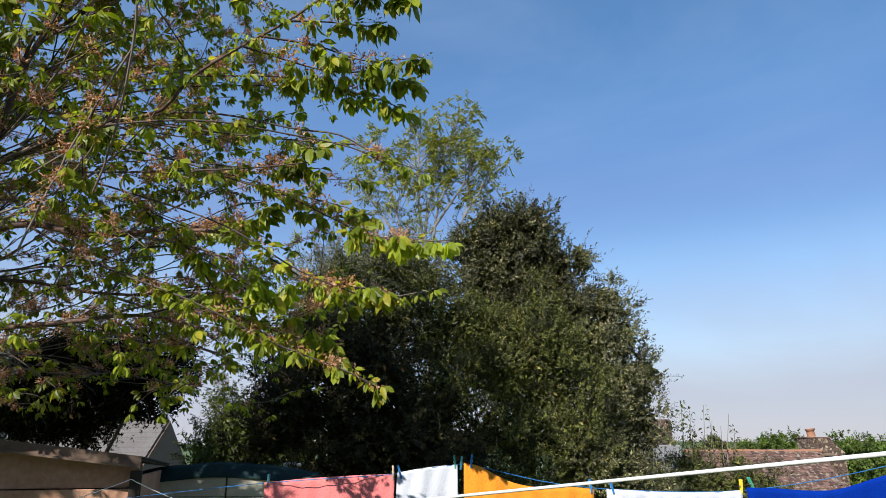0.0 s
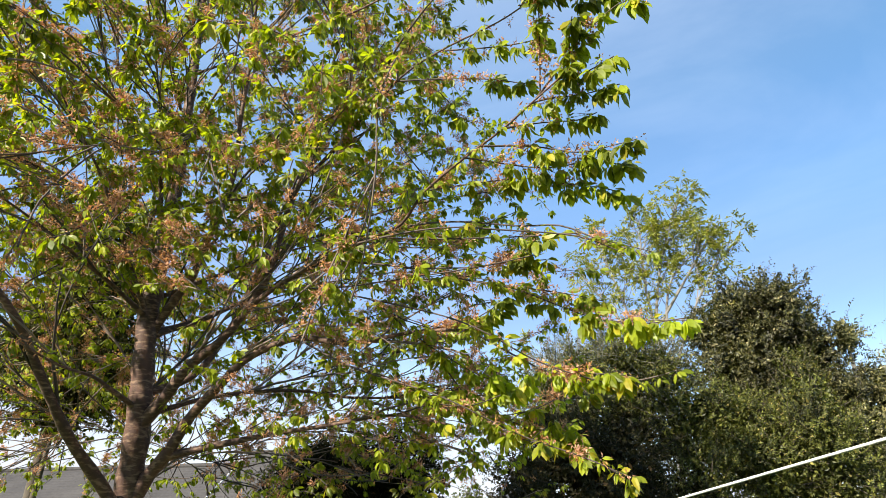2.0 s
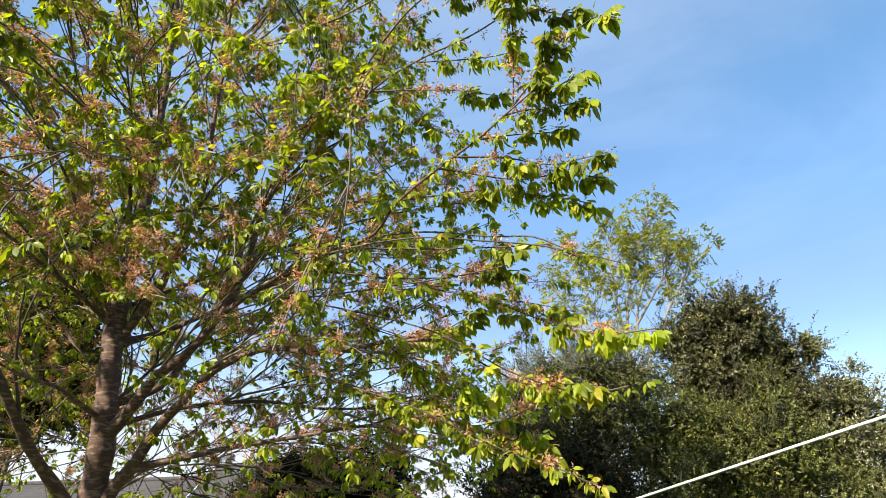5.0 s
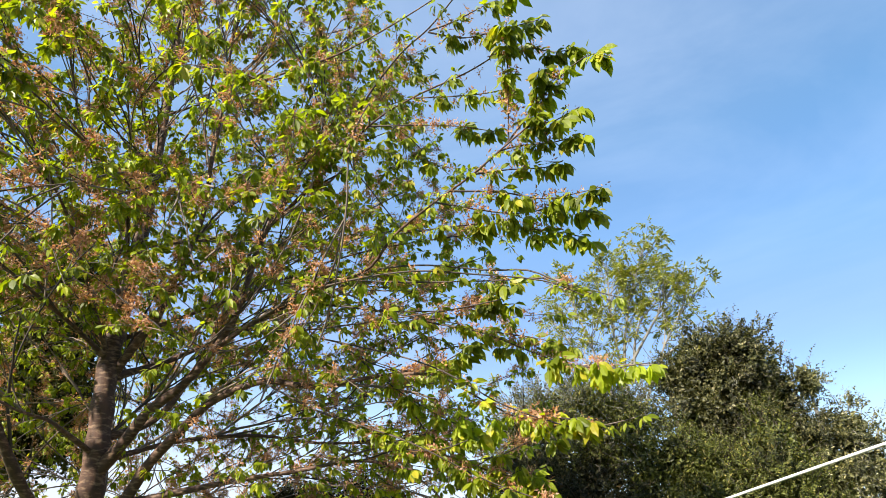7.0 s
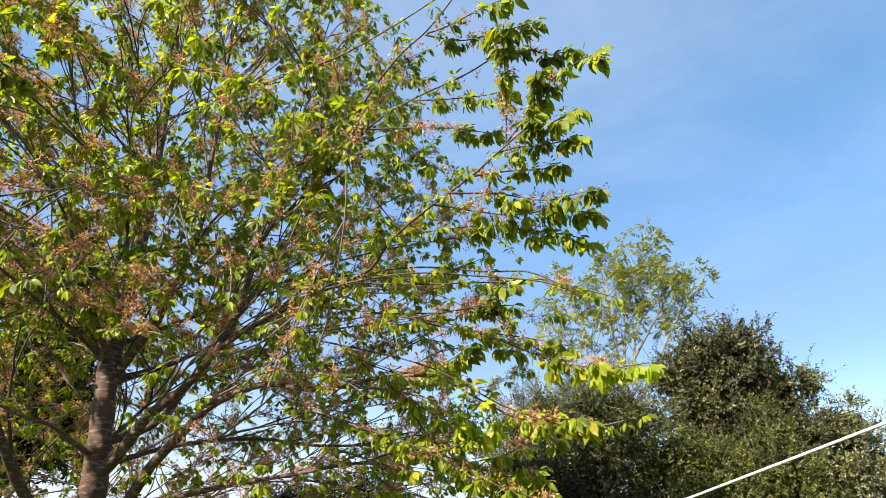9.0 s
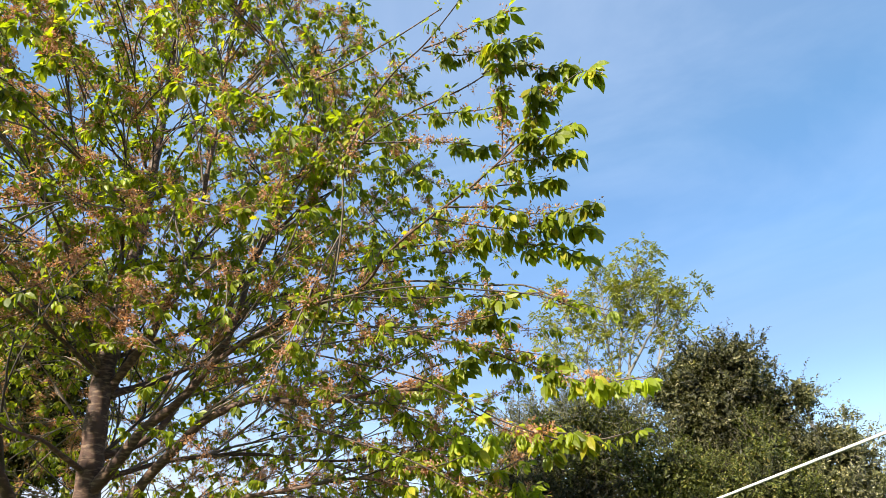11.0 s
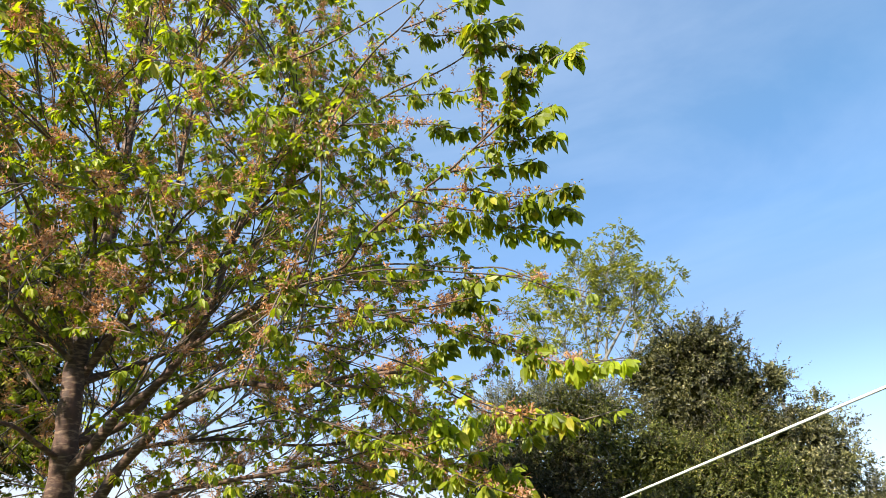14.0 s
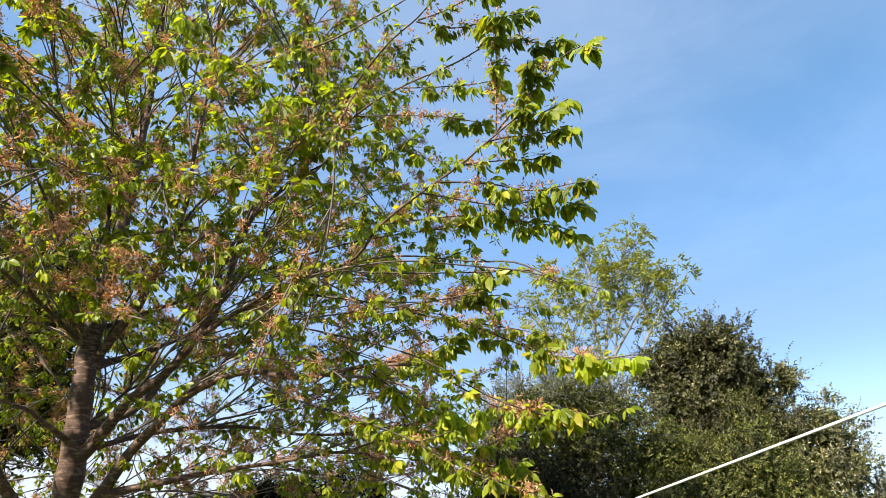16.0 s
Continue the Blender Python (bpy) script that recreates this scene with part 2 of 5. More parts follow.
def brick_material(name, a, b, mortar, w=0.225, h=0.075):
    m = bpy.data.materials.new(name)
    m.use_nodes = True
    n, l = m.node_tree.nodes, m.node_tree.links
    p = n["Principled BSDF"]
    p.inputs["Roughness"].default_value = 0.9
    t, sep, com, br = n.new("ShaderNodeTexCoord"), n.new("ShaderNodeSeparateXYZ"), n.new("ShaderNodeCombineXYZ"), n.new("ShaderNodeTexBrick")
    br.inputs["Color1"].default_value, br.inputs["Color2"].default_value, br.inputs["Mortar"].default_value = (*a, 1), (*b, 1), (*mortar, 1)
    br.inputs["Scale"].default_value, br.inputs["Mortar Size"].default_value = 1.0, 0.008
    br.inputs["Brick Width"].default_value, br.inputs["Row Height"].default_value = w, h
    s = n.new("ShaderNodeMath")
    s.operation = "ADD"
    l.new(t.outputs["Object"], sep.inputs[0])
    l.new(sep.outputs["X"], s.inputs[0])
    l.new(sep.outputs["Y"], s.inputs[1])
    l.new(s.outputs[0], com.inputs["X"])
    l.new(sep.outputs["Z"], com.inputs["Y"])
    l.new(com.outputs[0], br.inputs["Vector"])
    nz, hs, mr = n.new("ShaderNodeTexNoise"), n.new("ShaderNodeHueSaturation"), n.new("ShaderNodeMapRange")
    nz.inputs["Scale"].default_value, nz.inputs["Detail"].default_value = 1.2, 6.0
    mr.inputs["To Min"].default_value, mr.inputs["To Max"].default_value = 0.6, 1.4
    l.new(t.outputs["Object"], nz.inputs["Vector"])
    l.new(nz.outputs["Fac"], mr.inputs["Value"])
    l.new(mr.outputs["Result"], hs.inputs["Value"])
    l.new(br.outputs["Color"], hs.inputs["Color"])
    l.new(hs.outputs["Color"], p.inputs["Base Color"])
    bp = n.new("ShaderNodeBump")
    bp.inputs["Strength"].default_value, bp.inputs["Distance"].default_value = 0.6, 0.01
    l.new(br.outputs["Fac"], bp.inputs["Height"])
    bp.invert = True
    l.new(bp.outputs["Normal"], p.inputs["Normal"])
    return m


M_GRASS = material("grass", (0.05, 0.09, 0.02), (0.10, 0.14, 0.04), 0.95, 1.0, 0.4)
M_BARK = bark_material("cherry_bark", (0.105, 0.050, 0.032), (0.024, 0.012, 0.009), (0.20, 0.125, 0.080), 18)
M_SHOOT = material("young_cherry_bark", (0.028, 0.018, 0.015), (0.095, 0.067, 0.053), 0.7, 6, 0.3)
# dark to pale per twig: backlit and sunlit tones put into the colour
M_TWIG = material("twig_bark_sun_shade", (0.014, 0.008, 0.006), (0.20, 0.15, 0.12), 0.8, 6, 0.2, island=True)
M_CHERRY = leaf_material("cherry_leaf", (0.115, 0.150, 0.010), (0.325, 0.378, 0.026), (0.40, 0.36, 0.034), (1.22, 1.25, 0.32), 0.42, 0.40, 0.13, 0.4, 0.58)
M_BLOOM = leaf_material("spent_blossom", (0.30, 0.125, 0.058), (0.60, 0.39, 0.26), (0.54, 0.29, 0.11), (1.3, 1.05, 0.8), 0.9, 0.1, 0.3)
# the tan-grey share of holly leaves paints in the glints of its gloss
M_HOLLY = leaf_material("holly_leaf", (0.020, 0.024, 0.008), (0.125, 0.118, 0.043), (0.29, 0.25, 0.125), (1.0, 1.1, 0.4), 0.46, 0.42, 0.10, 0.6)
# the palest bay leaves carry glints in their base colour
M_BAY = leaf_material("bay_leaf", (0.026, 0.032, 0.011), (0.19, 0.182, 0.074), (0.36, 0.32, 0.16), (1.2, 1.2, 0.5), 0.42, 0.5, 0.14, 0.6)
M_PRIVET = leaf_material("privet_leaf", (0.028, 0.035, 0.008), (0.150, 0.160, 0.032), (0.24, 0.20, 0.06), (1.2, 1.3, 0.5), 0.5, 0.4, 0.10, 0.7)
M_CONIFER = leaf_material("conifer_leaf", (0.018, 0.022, 0.006), (0.075, 0.075, 0.018), (0.13, 0.085, 0.03), (1.1, 1.2, 0.4), 0.7, 0.2, 0.12, 0.6)
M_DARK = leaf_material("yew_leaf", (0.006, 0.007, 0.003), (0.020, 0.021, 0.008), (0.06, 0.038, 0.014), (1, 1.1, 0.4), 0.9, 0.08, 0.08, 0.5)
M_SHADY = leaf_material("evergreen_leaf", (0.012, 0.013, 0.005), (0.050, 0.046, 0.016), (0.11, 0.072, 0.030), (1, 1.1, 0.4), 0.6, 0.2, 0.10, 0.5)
M_ASH = leaf_material("ash_leaf", (0.15, 0.175, 0.027), (0.32, 0.335, 0.055), (0.38, 0.33, 0.08), (1.5, 1.4, 0.6), 0.5, 0.4, 0.10)
M_BRIGHT = leaf_material("elder_leaf", (0.030, 0.045, 0.006), (0.105, 0.125, 0.018), (0.17, 0.16, 0.03), (1.4, 1.5, 0.6), 0.5, 0.4, 0.10, 0.45)
M_GARDEN = leaf_material("garden_leaf", (0.05, 0.085, 0.012), (0.13, 0.18, 0.03), (0.17, 0.18, 0.04), (1.3, 1.5, 0.5), 0.5, 0.3, 0.10, 0.5)
M_FLINT = rubble_material("brown_rubble", (0.060, 0.030, 0.022), (0.15, 0.090, 0.062), (0.34, 0.25, 0.18), (0.10, 0.075, 0.055))
M_GREYBARK = material("grey_bark", (0.11, 0.10, 0.085), (0.25, 0.235, 0.21), 0.85, 5, 0.4)
M_DARKBARK = material("dark_bark", (0.05, 0.04, 0.03), (0.10, 0.08, 0.06), 0.9, 5, 0.4)
M_LINE = material("white_plastic_cord", (0.78, 0.78, 0.75), (0.62, 0.61, 0.57), 0.45, 30, 0.15)
M_BLUELINE = material("blue_plastic_cord", (0.02, 0.12, 0.35), (0.03, 0.18, 0.42), 0.4, 20, 0.1)
M_SHEDWOOD = material("weathered_board", (0.30, 0.135, 0.075), (0.50, 0.30, 0.195), 0.85, 5, 0.5)
M_SHEDTRIM = material("dark_board", (0.022, 0.014, 0.010), (0.05, 0.034, 0.024), 0.85, 4, 0.4)
M_FASCIA = material("brown_fascia", (0.075, 0.044, 0.030), (0.17, 0.115, 0.08), 0.9, 4, 0.4)
M_FELT = material("roof_felt", (0.045, 0.036, 0.030), (0.11, 0.088, 0.073), 0.95, 12, 0.6)
M_CREAM = material("cream_painted_board", (0.40, 0.36, 0.27), (0.50, 0.46, 0.36), 0.75, 3, 0.15)
M_TARP = material("dark_green_tarpaulin", (0.006, 0.022, 0.026), (0.012, 0.036, 0.038), 0.75, 4, 0.2, spec=0.2)
M_PINK = material("coral_pink_towelling", (0.62, 0.15, 0.145), (0.68, 0.20, 0.185), 0.95, 18, 0.5)
M_WHITE = material("white_cotton", (0.47, 0.48, 0.52), (0.55, 0.55, 0.58), 0.9, 18, 0.3)
M_ORANGE = material("orange_towelling", (0.66, 0.20, 0.008), (0.72, 0.25, 0.012), 0.95, 18, 0.5)
M_BLUE = material("royal_blue_cotton", (0.001, 0.018, 0.19), (0.002, 0.028, 0.26), 0.95, 18, 0.4, spec=0.08)
M_PEGBLUE = material("blue_plastic", (0.02, 0.14, 0.40), (0.03, 0.18, 0.45), 0.4, 20, 0.0)
M_PEGTEAL = material("dark_teal_plastic", (0.03, 0.12, 0.14), (0.04, 0.16, 0.18), 0.4, 20, 0.0)
M_PEGYELLOW = material("yellow_plastic", (0.75, 0.48, 0.02), (0.80, 0.55, 0.03), 0.4, 20, 0.0)
M_PEGWOOD = material("pale_wood", (0.55, 0.40, 0.30), (0.65, 0.5, 0.38), 0.7, 20, 0.1)
M_PEGGREEN = material("green_plastic", (0.05, 0.25, 0.14), (0.06, 0.30, 0.18), 0.4, 20, 0.0)
M_BRICK = brick_material("orange_brick", (0.26, 0.115, 0.055), (0.32, 0.16, 0.08), (0.28, 0.24, 0.19))
M_OLDBRICK = brick_material("old_brown_brick", (0.14, 0.075, 0.05), (0.20, 0.12, 0.085), (0.19, 0.16, 0.13))
M_SLATE = material("grey_slate", (0.042, 0.040, 0.041), (0.080, 0.075, 0.073), 1.0, 1.5, 0.3, spec=0.1)
M_PALEROOF = material("pale_grey_slate", (0.11, 0.098, 0.092), (0.19, 0.172, 0.16), 0.9, 3, 0.3, spec=0.2)
M_TILE = piece_material("brown_clay_tile", (0.055, 0.028, 0.022), (0.155, 0.080, 0.060), (0.25, 0.21, 0.16))
M_OLDTILE = material("old_brown_tile", (0.055, 0.028, 0.022), (0.19, 0.105, 0.080), 0.9, 14, 0.6, island=True)
M_RIDGE = material("terracotta", (0.26, 0.11, 0.055), (0.32, 0.16, 0.09), 0.85, 5, 0.3)
M_UPVC = material("white_upvc", (0.78, 0.78, 0.78), (0.70, 0.70, 0.70), 0.4, 4, 0.0)
M_RENDER = material("brown_render", (0.15, 0.098, 0.064), (0.20, 0.14, 0.10), 0.95, 2, 0.4)
M_STONEWALL = material("pale_concrete", (0.42, 0.41, 0.39), (0.55, 0.54, 0.51), 0.9, 2, 0.3)
M_GREYWALL = material("grey_render", (0.13, 0.13, 0.13), (0.26, 0.26, 0.26), 0.9, 3, 0.4)
M_METAL = material("zinc_hook", (0.45, 0.45, 0.45), (0.55, 0.55, 0.55), 0.4, 20, 0.0, 0.9)
M_GLASS = bpy.data.materials.new("window_glass")
M_GLASS.use_nodes = True
M_GLASS.node_tree.nodes["Principled BSDF"].inputs["Base Color"].default_value = (0.03, 0.035, 0.04, 1)
M_GLASS.node_tree.nodes["Principled BSDF"].inputs["Roughness"].default_value = 0.05


# ---- mesh helpers ----
def mesh_of(name, verts, faces, mat, smooth=False):
    """A mesh from an array of points and a list of face arrays (triangles, quads)."""
    verts = np.asarray(verts, np.float32).reshape(-1, 3)
    faces = [np.asarray(f, np.int32) for f in faces if len(f)]
    me = bpy.data.meshes.new(name)
    me.vertices.add(len(verts))
    me.vertices.foreach_set("co", verts.ravel())
    sizes = np.concatenate([np.full(len(f), f.shape[1], np.int32) for f in faces])
    me.loops.add(int(sizes.sum()))
    me.loops.foreach_set("vertex_index", np.concatenate([f.ravel() for f in faces]))
    me.polygons.add(len(sizes))
    me.polygons.foreach_set("loop_start", np.concatenate([[0], np.cumsum(sizes)[:-1]]).astype(np.int32))
    me.polygons.foreach_set("use_smooth", np.full(len(sizes), smooth))
    me.update(calc_edges=True)
    me.validate()
    me.materials.append(mat)
    return me


def thing(name, place, label, category, group="", kind=""):
    ob = new(name)
    ob.location = place
    ob.empty_display_size = 0.1
    return tagged(ob, label, category, group, kind)


def attach(ob, parent):
    """Parents ob, whose mesh lies in world coordinates, without moving it."""
    ob.parent = parent
    if parent.parent is None:
        ob.matrix_parent_inverse = Matrix.Translation(parent.location).inverted()
    return ob


def part(name, me, parent, label=""):
    return tagged(attach(new(name, me), parent), label)


def from_bm(name, bm, mat, smooth=False):
    me = bpy.data.meshes.new(name)
    for f in bm.faces:
        f.smooth = smooth
    bm.to_mesh(me)
    bm.free()
    me.materials.append(mat)
    return me


def box(name, x0, x1, y0, y1, z0, z1, mat, bevel=0.006, twist=None):
    bm = bmesh.new()
    bmesh.ops.create_cube(bm, size=1.0)
    for v in bm.verts:
        v.co = Vector((x0 + (v.co.x + 0.5) * (x1 - x0), y0 + (v.co.y + 0.5) * (y1 - y0), z0 + (v.co.z + 0.5) * (z1 - z0)))
    if bevel:
        bmesh.ops.bevel(bm, geom=bm.edges[:], offset=bevel, segments=1, affect="EDGES")
    if twist:
        bmesh.ops.transform(bm, matrix=twist, verts=bm.verts[:])
    return from_bm(name, bm, mat)


def spline(points, step=0.06):
    """A smooth line through the points, resampled."""
    p = np.array(points, float)
    ext = np.vstack([2 * p[0] - p[1], p, 2 * p[-1] - p[-2]])
    out = []
    for i in range(len(p) - 1):
        a, b, c, d = ext[i : i + 4]
        n = max(2, int(np.linalg.norm(c - b) / step))
        t = np.linspace(0, 1, n, endpoint=False)[:, None]
        out.append(0.5 * ((2 * b) + (c - a) * t + (2 * a - 5 * b + 4 * c - d) * t**2 + (3 * b - a - 3 * c + d) * t**3))
    return np.vstack(out + [p[-1:]])


def tube(line, radii, sides=6):
    """Points and quads of a tapered tube along a line."""
    line, radii = np.asarray(line, float), np.asarray(radii, float)
    tan = np.gradient(line, axis=0)
    tan /= np.linalg.norm(tan, axis=1, keepdims=True) + 1e-9
    up = np.where(np.abs(tan[:, 2:3]) > 0.9, [[1.0, 0, 0]], [[0, 0, 1.0]])
    a = np.cross(tan, up)
    a /= np.linalg.norm(a, axis=1, keepdims=True) + 1e-9
    for i in range(1, len(a)):
        q = a[i - 1] - tan[i] * (a[i - 1] @ tan[i])
        n = np.linalg.norm(q)
        a[i] = q / n if n > 1e-6 else a[i]
    b = np.cross(tan, a)
    ang = np.arange(sides) * 2 * np.pi / sides
    v = line[:, None] + radii[:, None, None] * (np.cos(ang)[None, :, None] * a[:, None] + np.sin(ang)[None, :, None] * b[:, None])
    n = len(line)
    i, j = np.meshgrid(np.arange(n - 1), np.arange(sides), indexing="ij")
    k = (j + 1) % sides
    f = np.stack([i * sides + j, i * sides + k, (i + 1) * sides + k, (i + 1) * sides + j], -1).reshape(-1, 4)
    return v.reshape(-1, 3), f


def join(pieces):
    """Joins pairs of points and quads."""
    vs, fs, base = [], [], 0
    for v, f in pieces:
        vs.append(v)
        fs.append(f + base)
        base += len(v)
    return np.vstack(vs), np.vstack(fs)


def unit(v):
    return v / (np.linalg.norm(v, axis=-1, keepdims=True) + 1e-9)


def leaf_shape(droop, fold, wide):
    """A pointed leaf along +x, folded at its midrib and drooping; x length 1."""
    s = np.array([0.0, 0.33, 0.68, 1.0])
    w = np.array([0.0, 0.48, 0.44, 0.0]) * wide
    z = -droop * s**2
    mid = np.c_[s, 0 * s, z]
    left = np.c_[s, w, z + fold * w][1:3]
    right = np.c_[s, -w, z + fold * w][1:3]
    v = np.vstack([mid, left, right])  # 0-3 midrib, 4-5 left, 6-7 right
    tri = np.array([[0, 1, 4], [0, 6, 1], [2, 3, 5], [2, 7, 3]])
    quad = np.array([[1, 2, 5, 4], [1, 6, 7, 2]])
    return v, tri, quad


def small_leaf(wide):
    v = np.array([[0, 0, 0], [0.45, wide / 2, 0.08], [1, 0, -0.06], [0.45, -wide / 2, 0.08]], float)
    return v, np.array([[0, 2, 1], [0, 3, 2]]), np.zeros((0, 4), int)


def scatter(shape, place, ahead, normal, size):
    """Copies of a leaf shape at many places, as one set of points and faces."""
    v, tri, quad = shape
    x = unit(ahead)
    y = unit(np.cross(normal, x))
    z = np.cross(x, y)
    pts = place[:, None] + size[:, None, None] * (v[None, :, :1] * x[:, None] + v[None, :, 1:2] * y[:, None] + v[None, :, 2:] * z[:, None])
    off = (np.arange(len(place)) * len(v))[:, None, None]
    return pts.reshape(-1, 3), (tri[None] + off).reshape(-1, 3), (quad[None] + off).reshape(-1, 4)


# ---- ground ----
def height(x, y):
    """Level by the garden, falling away behind it, with low hills far off."""
    d = np.hypot(x, y)
    fall = np.clip((y - 8.0) / 26.0, 0, 1)
    hill = np.clip((d - 250) / 900, 0, 1) ** 2 * (8 + 5 * np.sin(x * 0.004 + 1.0))
    return -3.2 * fall * fall * (3 - 2 * fall) + hill


def build_ground():
    r = np.concatenate([np.linspace(0, 40, 41), np.geomspace(44, 3000, 40)])
    a = np.linspace(0, 2 * np.pi, 97)[:-1]
    rr, aa = np.meshgrid(r[1:], a, indexing="ij")
    x, y = rr * np.cos(aa), rr * np.sin(aa)
    v = np.vstack([[[0, 0, 0]], np.stack([x, y, height(x, y)], -1).reshape(-1, 3)])
    n = len(a)
    i, j = np.meshgrid(np.arange(len(r) - 2), np.arange(n), indexing="ij")
    k = (j + 1) % n
    q = np.stack([1 + i * n + j, 1 + (i + 1) * n + j, 1 + (i + 1) * n + k, 1 + i * n + k], -1).reshape(-1, 4)
    j = np.arange(n)
    t = np.stack([0 * j, 1 + j, 1 + (j + 1) % n], -1)
    tagged(new("ground", mesh_of("ground", v, [t, q], M_GRASS, True)), "green garden lawn and fields running to low hills", "ground", kind="structure")


build_ground()
tagged(new("wall_house", box("wall_house", -5.0, 5.0, -2.9, -2.6, 0.0, 3.6, M_OLDBRICK, 0.01)), "plain brown brick house wall behind the garden", "wall", kind="structure")


# ---- cherry tree ----
rng = np.random.default_rng(7)


def build_cherry():
    tree = thing("cherry_tree", (-3.85, 4.1, 0), "spreading cherry tree with fresh green leaves and browned spent blossom", "tree")
    nodes, ways, rads = [], [], []

    def keep(line, radii):
        nodes.append(line)
        ways.append(unit(np.gradient(line, axis=0)))
        rads.append(radii)

    def limb(name, points, r0, r1, sides=9, label=""):
        line = spline(points, 0.06)
        s = np.linspace(0, 1, len(line))
        r0 = r0 * 0.78 if name == "limb" else r0
        r = r0 + (r1 - r0) * s**(0.42 if name == "limb" else 0.75)
        wob = 1 + 0.06 * np.sin(line[:, 2] * 23 + line[:, 0] * 11) + 0.03 * np.sin(line[:, 2] * 61)
        keep(line, r)
        v, f = tube(line, r * wob, sides)
        return part(name, mesh_of(name, v, [f], M_BARK if r0 > 0.013 else M_SHOOT, True), tree, label)

    limb("trunk", [(-3.90, 4.15, -0.10), (-3.86, 4.10, 1.20), (-3.85, 4.07, 2.30), (-3.83, 4.02, 2.90), (-3.79, 3.97, 3.14), (-3.75, 3.90, 3.43), (-3.77, 3.83, 4.06), (-3.81, 3.87, 4.53), (-3.82, 3.88, 4.79), (-3.84, 3.91, 5.40), (-3.87, 3.91, 5.98), (-3.95, 3.96, 6.57), (-4.00, 3.95, 7.34), (-4.05, 3.90, 8.60)], 0.162, 0.010, 14, "grey-brown ringed cherry bark")
    limb("limb", [(-3.86, 4.05, 2.70), (-3.85, 3.82, 2.90), (-3.82, 3.45, 3.15), (-3.76, 3.18, 3.35), (-3.74, 2.99, 3.53), (-3.65, 2.70, 3.74), (-3.67, 2.36, 4.00)], 0.085, 0.02)
    limb("limb", [(-3.83, 4.05, 2.75), (-3.69, 4.03, 2.99), (-3.50, 3.97, 3.14), (-3.30, 3.91, 3.38), (-3.03, 3.82, 3.56), (-2.75, 3.73, 3.72), (-2.38, 3.70, 3.81), (-1.95, 3.62, 3.72), (-1.42, 3.42, 3.69), (-1.01, 3.15, 3.58)], 0.095, 0.006)
    limb("limb", [(-3.50, 3.98, 3.13), (-3.19, 4.03, 3.19), (-2.73, 4.09, 3.27), (-2.33, 4.10, 3.31), (-1.80, 4.01, 3.34), (-1.37, 3.87, 3.24)], 0.05, 0.006)
    limb("limb", [(-3.71, 3.94, 3.42), (-3.40, 4.30, 3.61), (-2.98, 4.69, 3.71), (-2.51, 4.74, 3.64), (-1.91, 4.69, 3.60), (-1.41, 4.65, 3.57)], 0.035, 0.006)
    limb("limb", [(-3.75, 3.93, 3.32), (-3.48, 3.85, 3.54), (-3.32, 3.81, 3.70), (-3.02, 3.74, 3.85), (-2.81, 3.70, 4.04), (-2.62, 3.62, 4.23), (-2.54, 3.58, 4.43), (-2.41, 3.55, 4.87), (-2.21, 3.57, 5.21)], 0.08, 0.012)
    limb("limb", [(-2.79, 3.70, 4.07), (-2.38, 3.46, 4.11), (-1.99, 3.30, 4.16), (-1.63, 3.21, 4.22), (-1.40, 3.08, 4.21), (-1.23, 2.97, 4.32), (-0.97, 2.87, 4.43), (-0.73, 2.77, 4.50), (-0.54, 2.73, 4.62), (-0.32, 2.67, 4.74)], 0.032, 0.004)
    limb("limb", [(-3.75, 3.87, 4.02), (-3.54, 3.82, 4.25), (-3.38, 3.77, 4.38), (-3.26, 3.73, 4.66), (-3.09, 3.69, 5.16), (-3.02, 3.58, 5.59), (-2.93, 3.47, 6.13), (-2.84, 3.31, 6.65), (-2.70, 3.10, 7.60)], 0.055, 0.006)
    limb("limb", [(-3.77, 3.81, 4.12), (-3.71, 3.38, 4.21), (-3.61, 3.01, 4.23), (-3.52, 2.57, 4.28), (-3.42, 2.13, 4.29)], 0.035, 0.006)
    limb("limb", [(-3.77, 3.80, 4.14), (-3.75, 3.52, 4.45), (-3.64, 3.22, 4.64), (-3.59, 2.96, 4.85), (-3.63, 2.62, 5.18), (-3.69, 2.36, 5.53)], 0.032, 0.006)
    limb("limb", [(-3.76, 3.89, 3.45), (-3.69, 3.52, 3.52), (-3.54, 3.23, 3.52), (-3.30, 2.75, 3.46), (-3.11, 2.32, 3.46)], 0.035, 0.005)
    limb("limb", [(-3.74, 3.88, 4.01), (-3.68, 4.27, 4.23), (-3.60, 4.64, 4.49), (-3.57, 5.05, 4.79), (-3.37, 5.49, 5.23)], 0.05, 0.008)
    limb("limb", [(-3.75, 3.90, 3.55), (-3.48, 4.18, 3.82), (-3.27, 4.42, 4.63), (-3.24, 4.54, 5.20), (-3.12, 4.58, 5.49), (-2.97, 4.54, 5.90), (-2.63, 4.57, 6.47), (-2.31, 4.57, 6.98)], 0.05, 0.006)
    limb("limb", [(-3.84, 3.91, 5.40), (-3.13, 3.03, 4.98), (-2.93, 2.68, 4.85), (-2.70, 1.97, 4.73), (-2.54, 1.49, 4.62)], 0.024, 0.004, 6)
    limb("limb", [(-3.87, 3.91, 5.98), (-3.43, 3.26, 5.52), (-3.12, 2.79, 5.26), (-2.92, 2.28, 5.26), (-2.78, 1.96, 5.33)], 0.022, 0.004, 6)
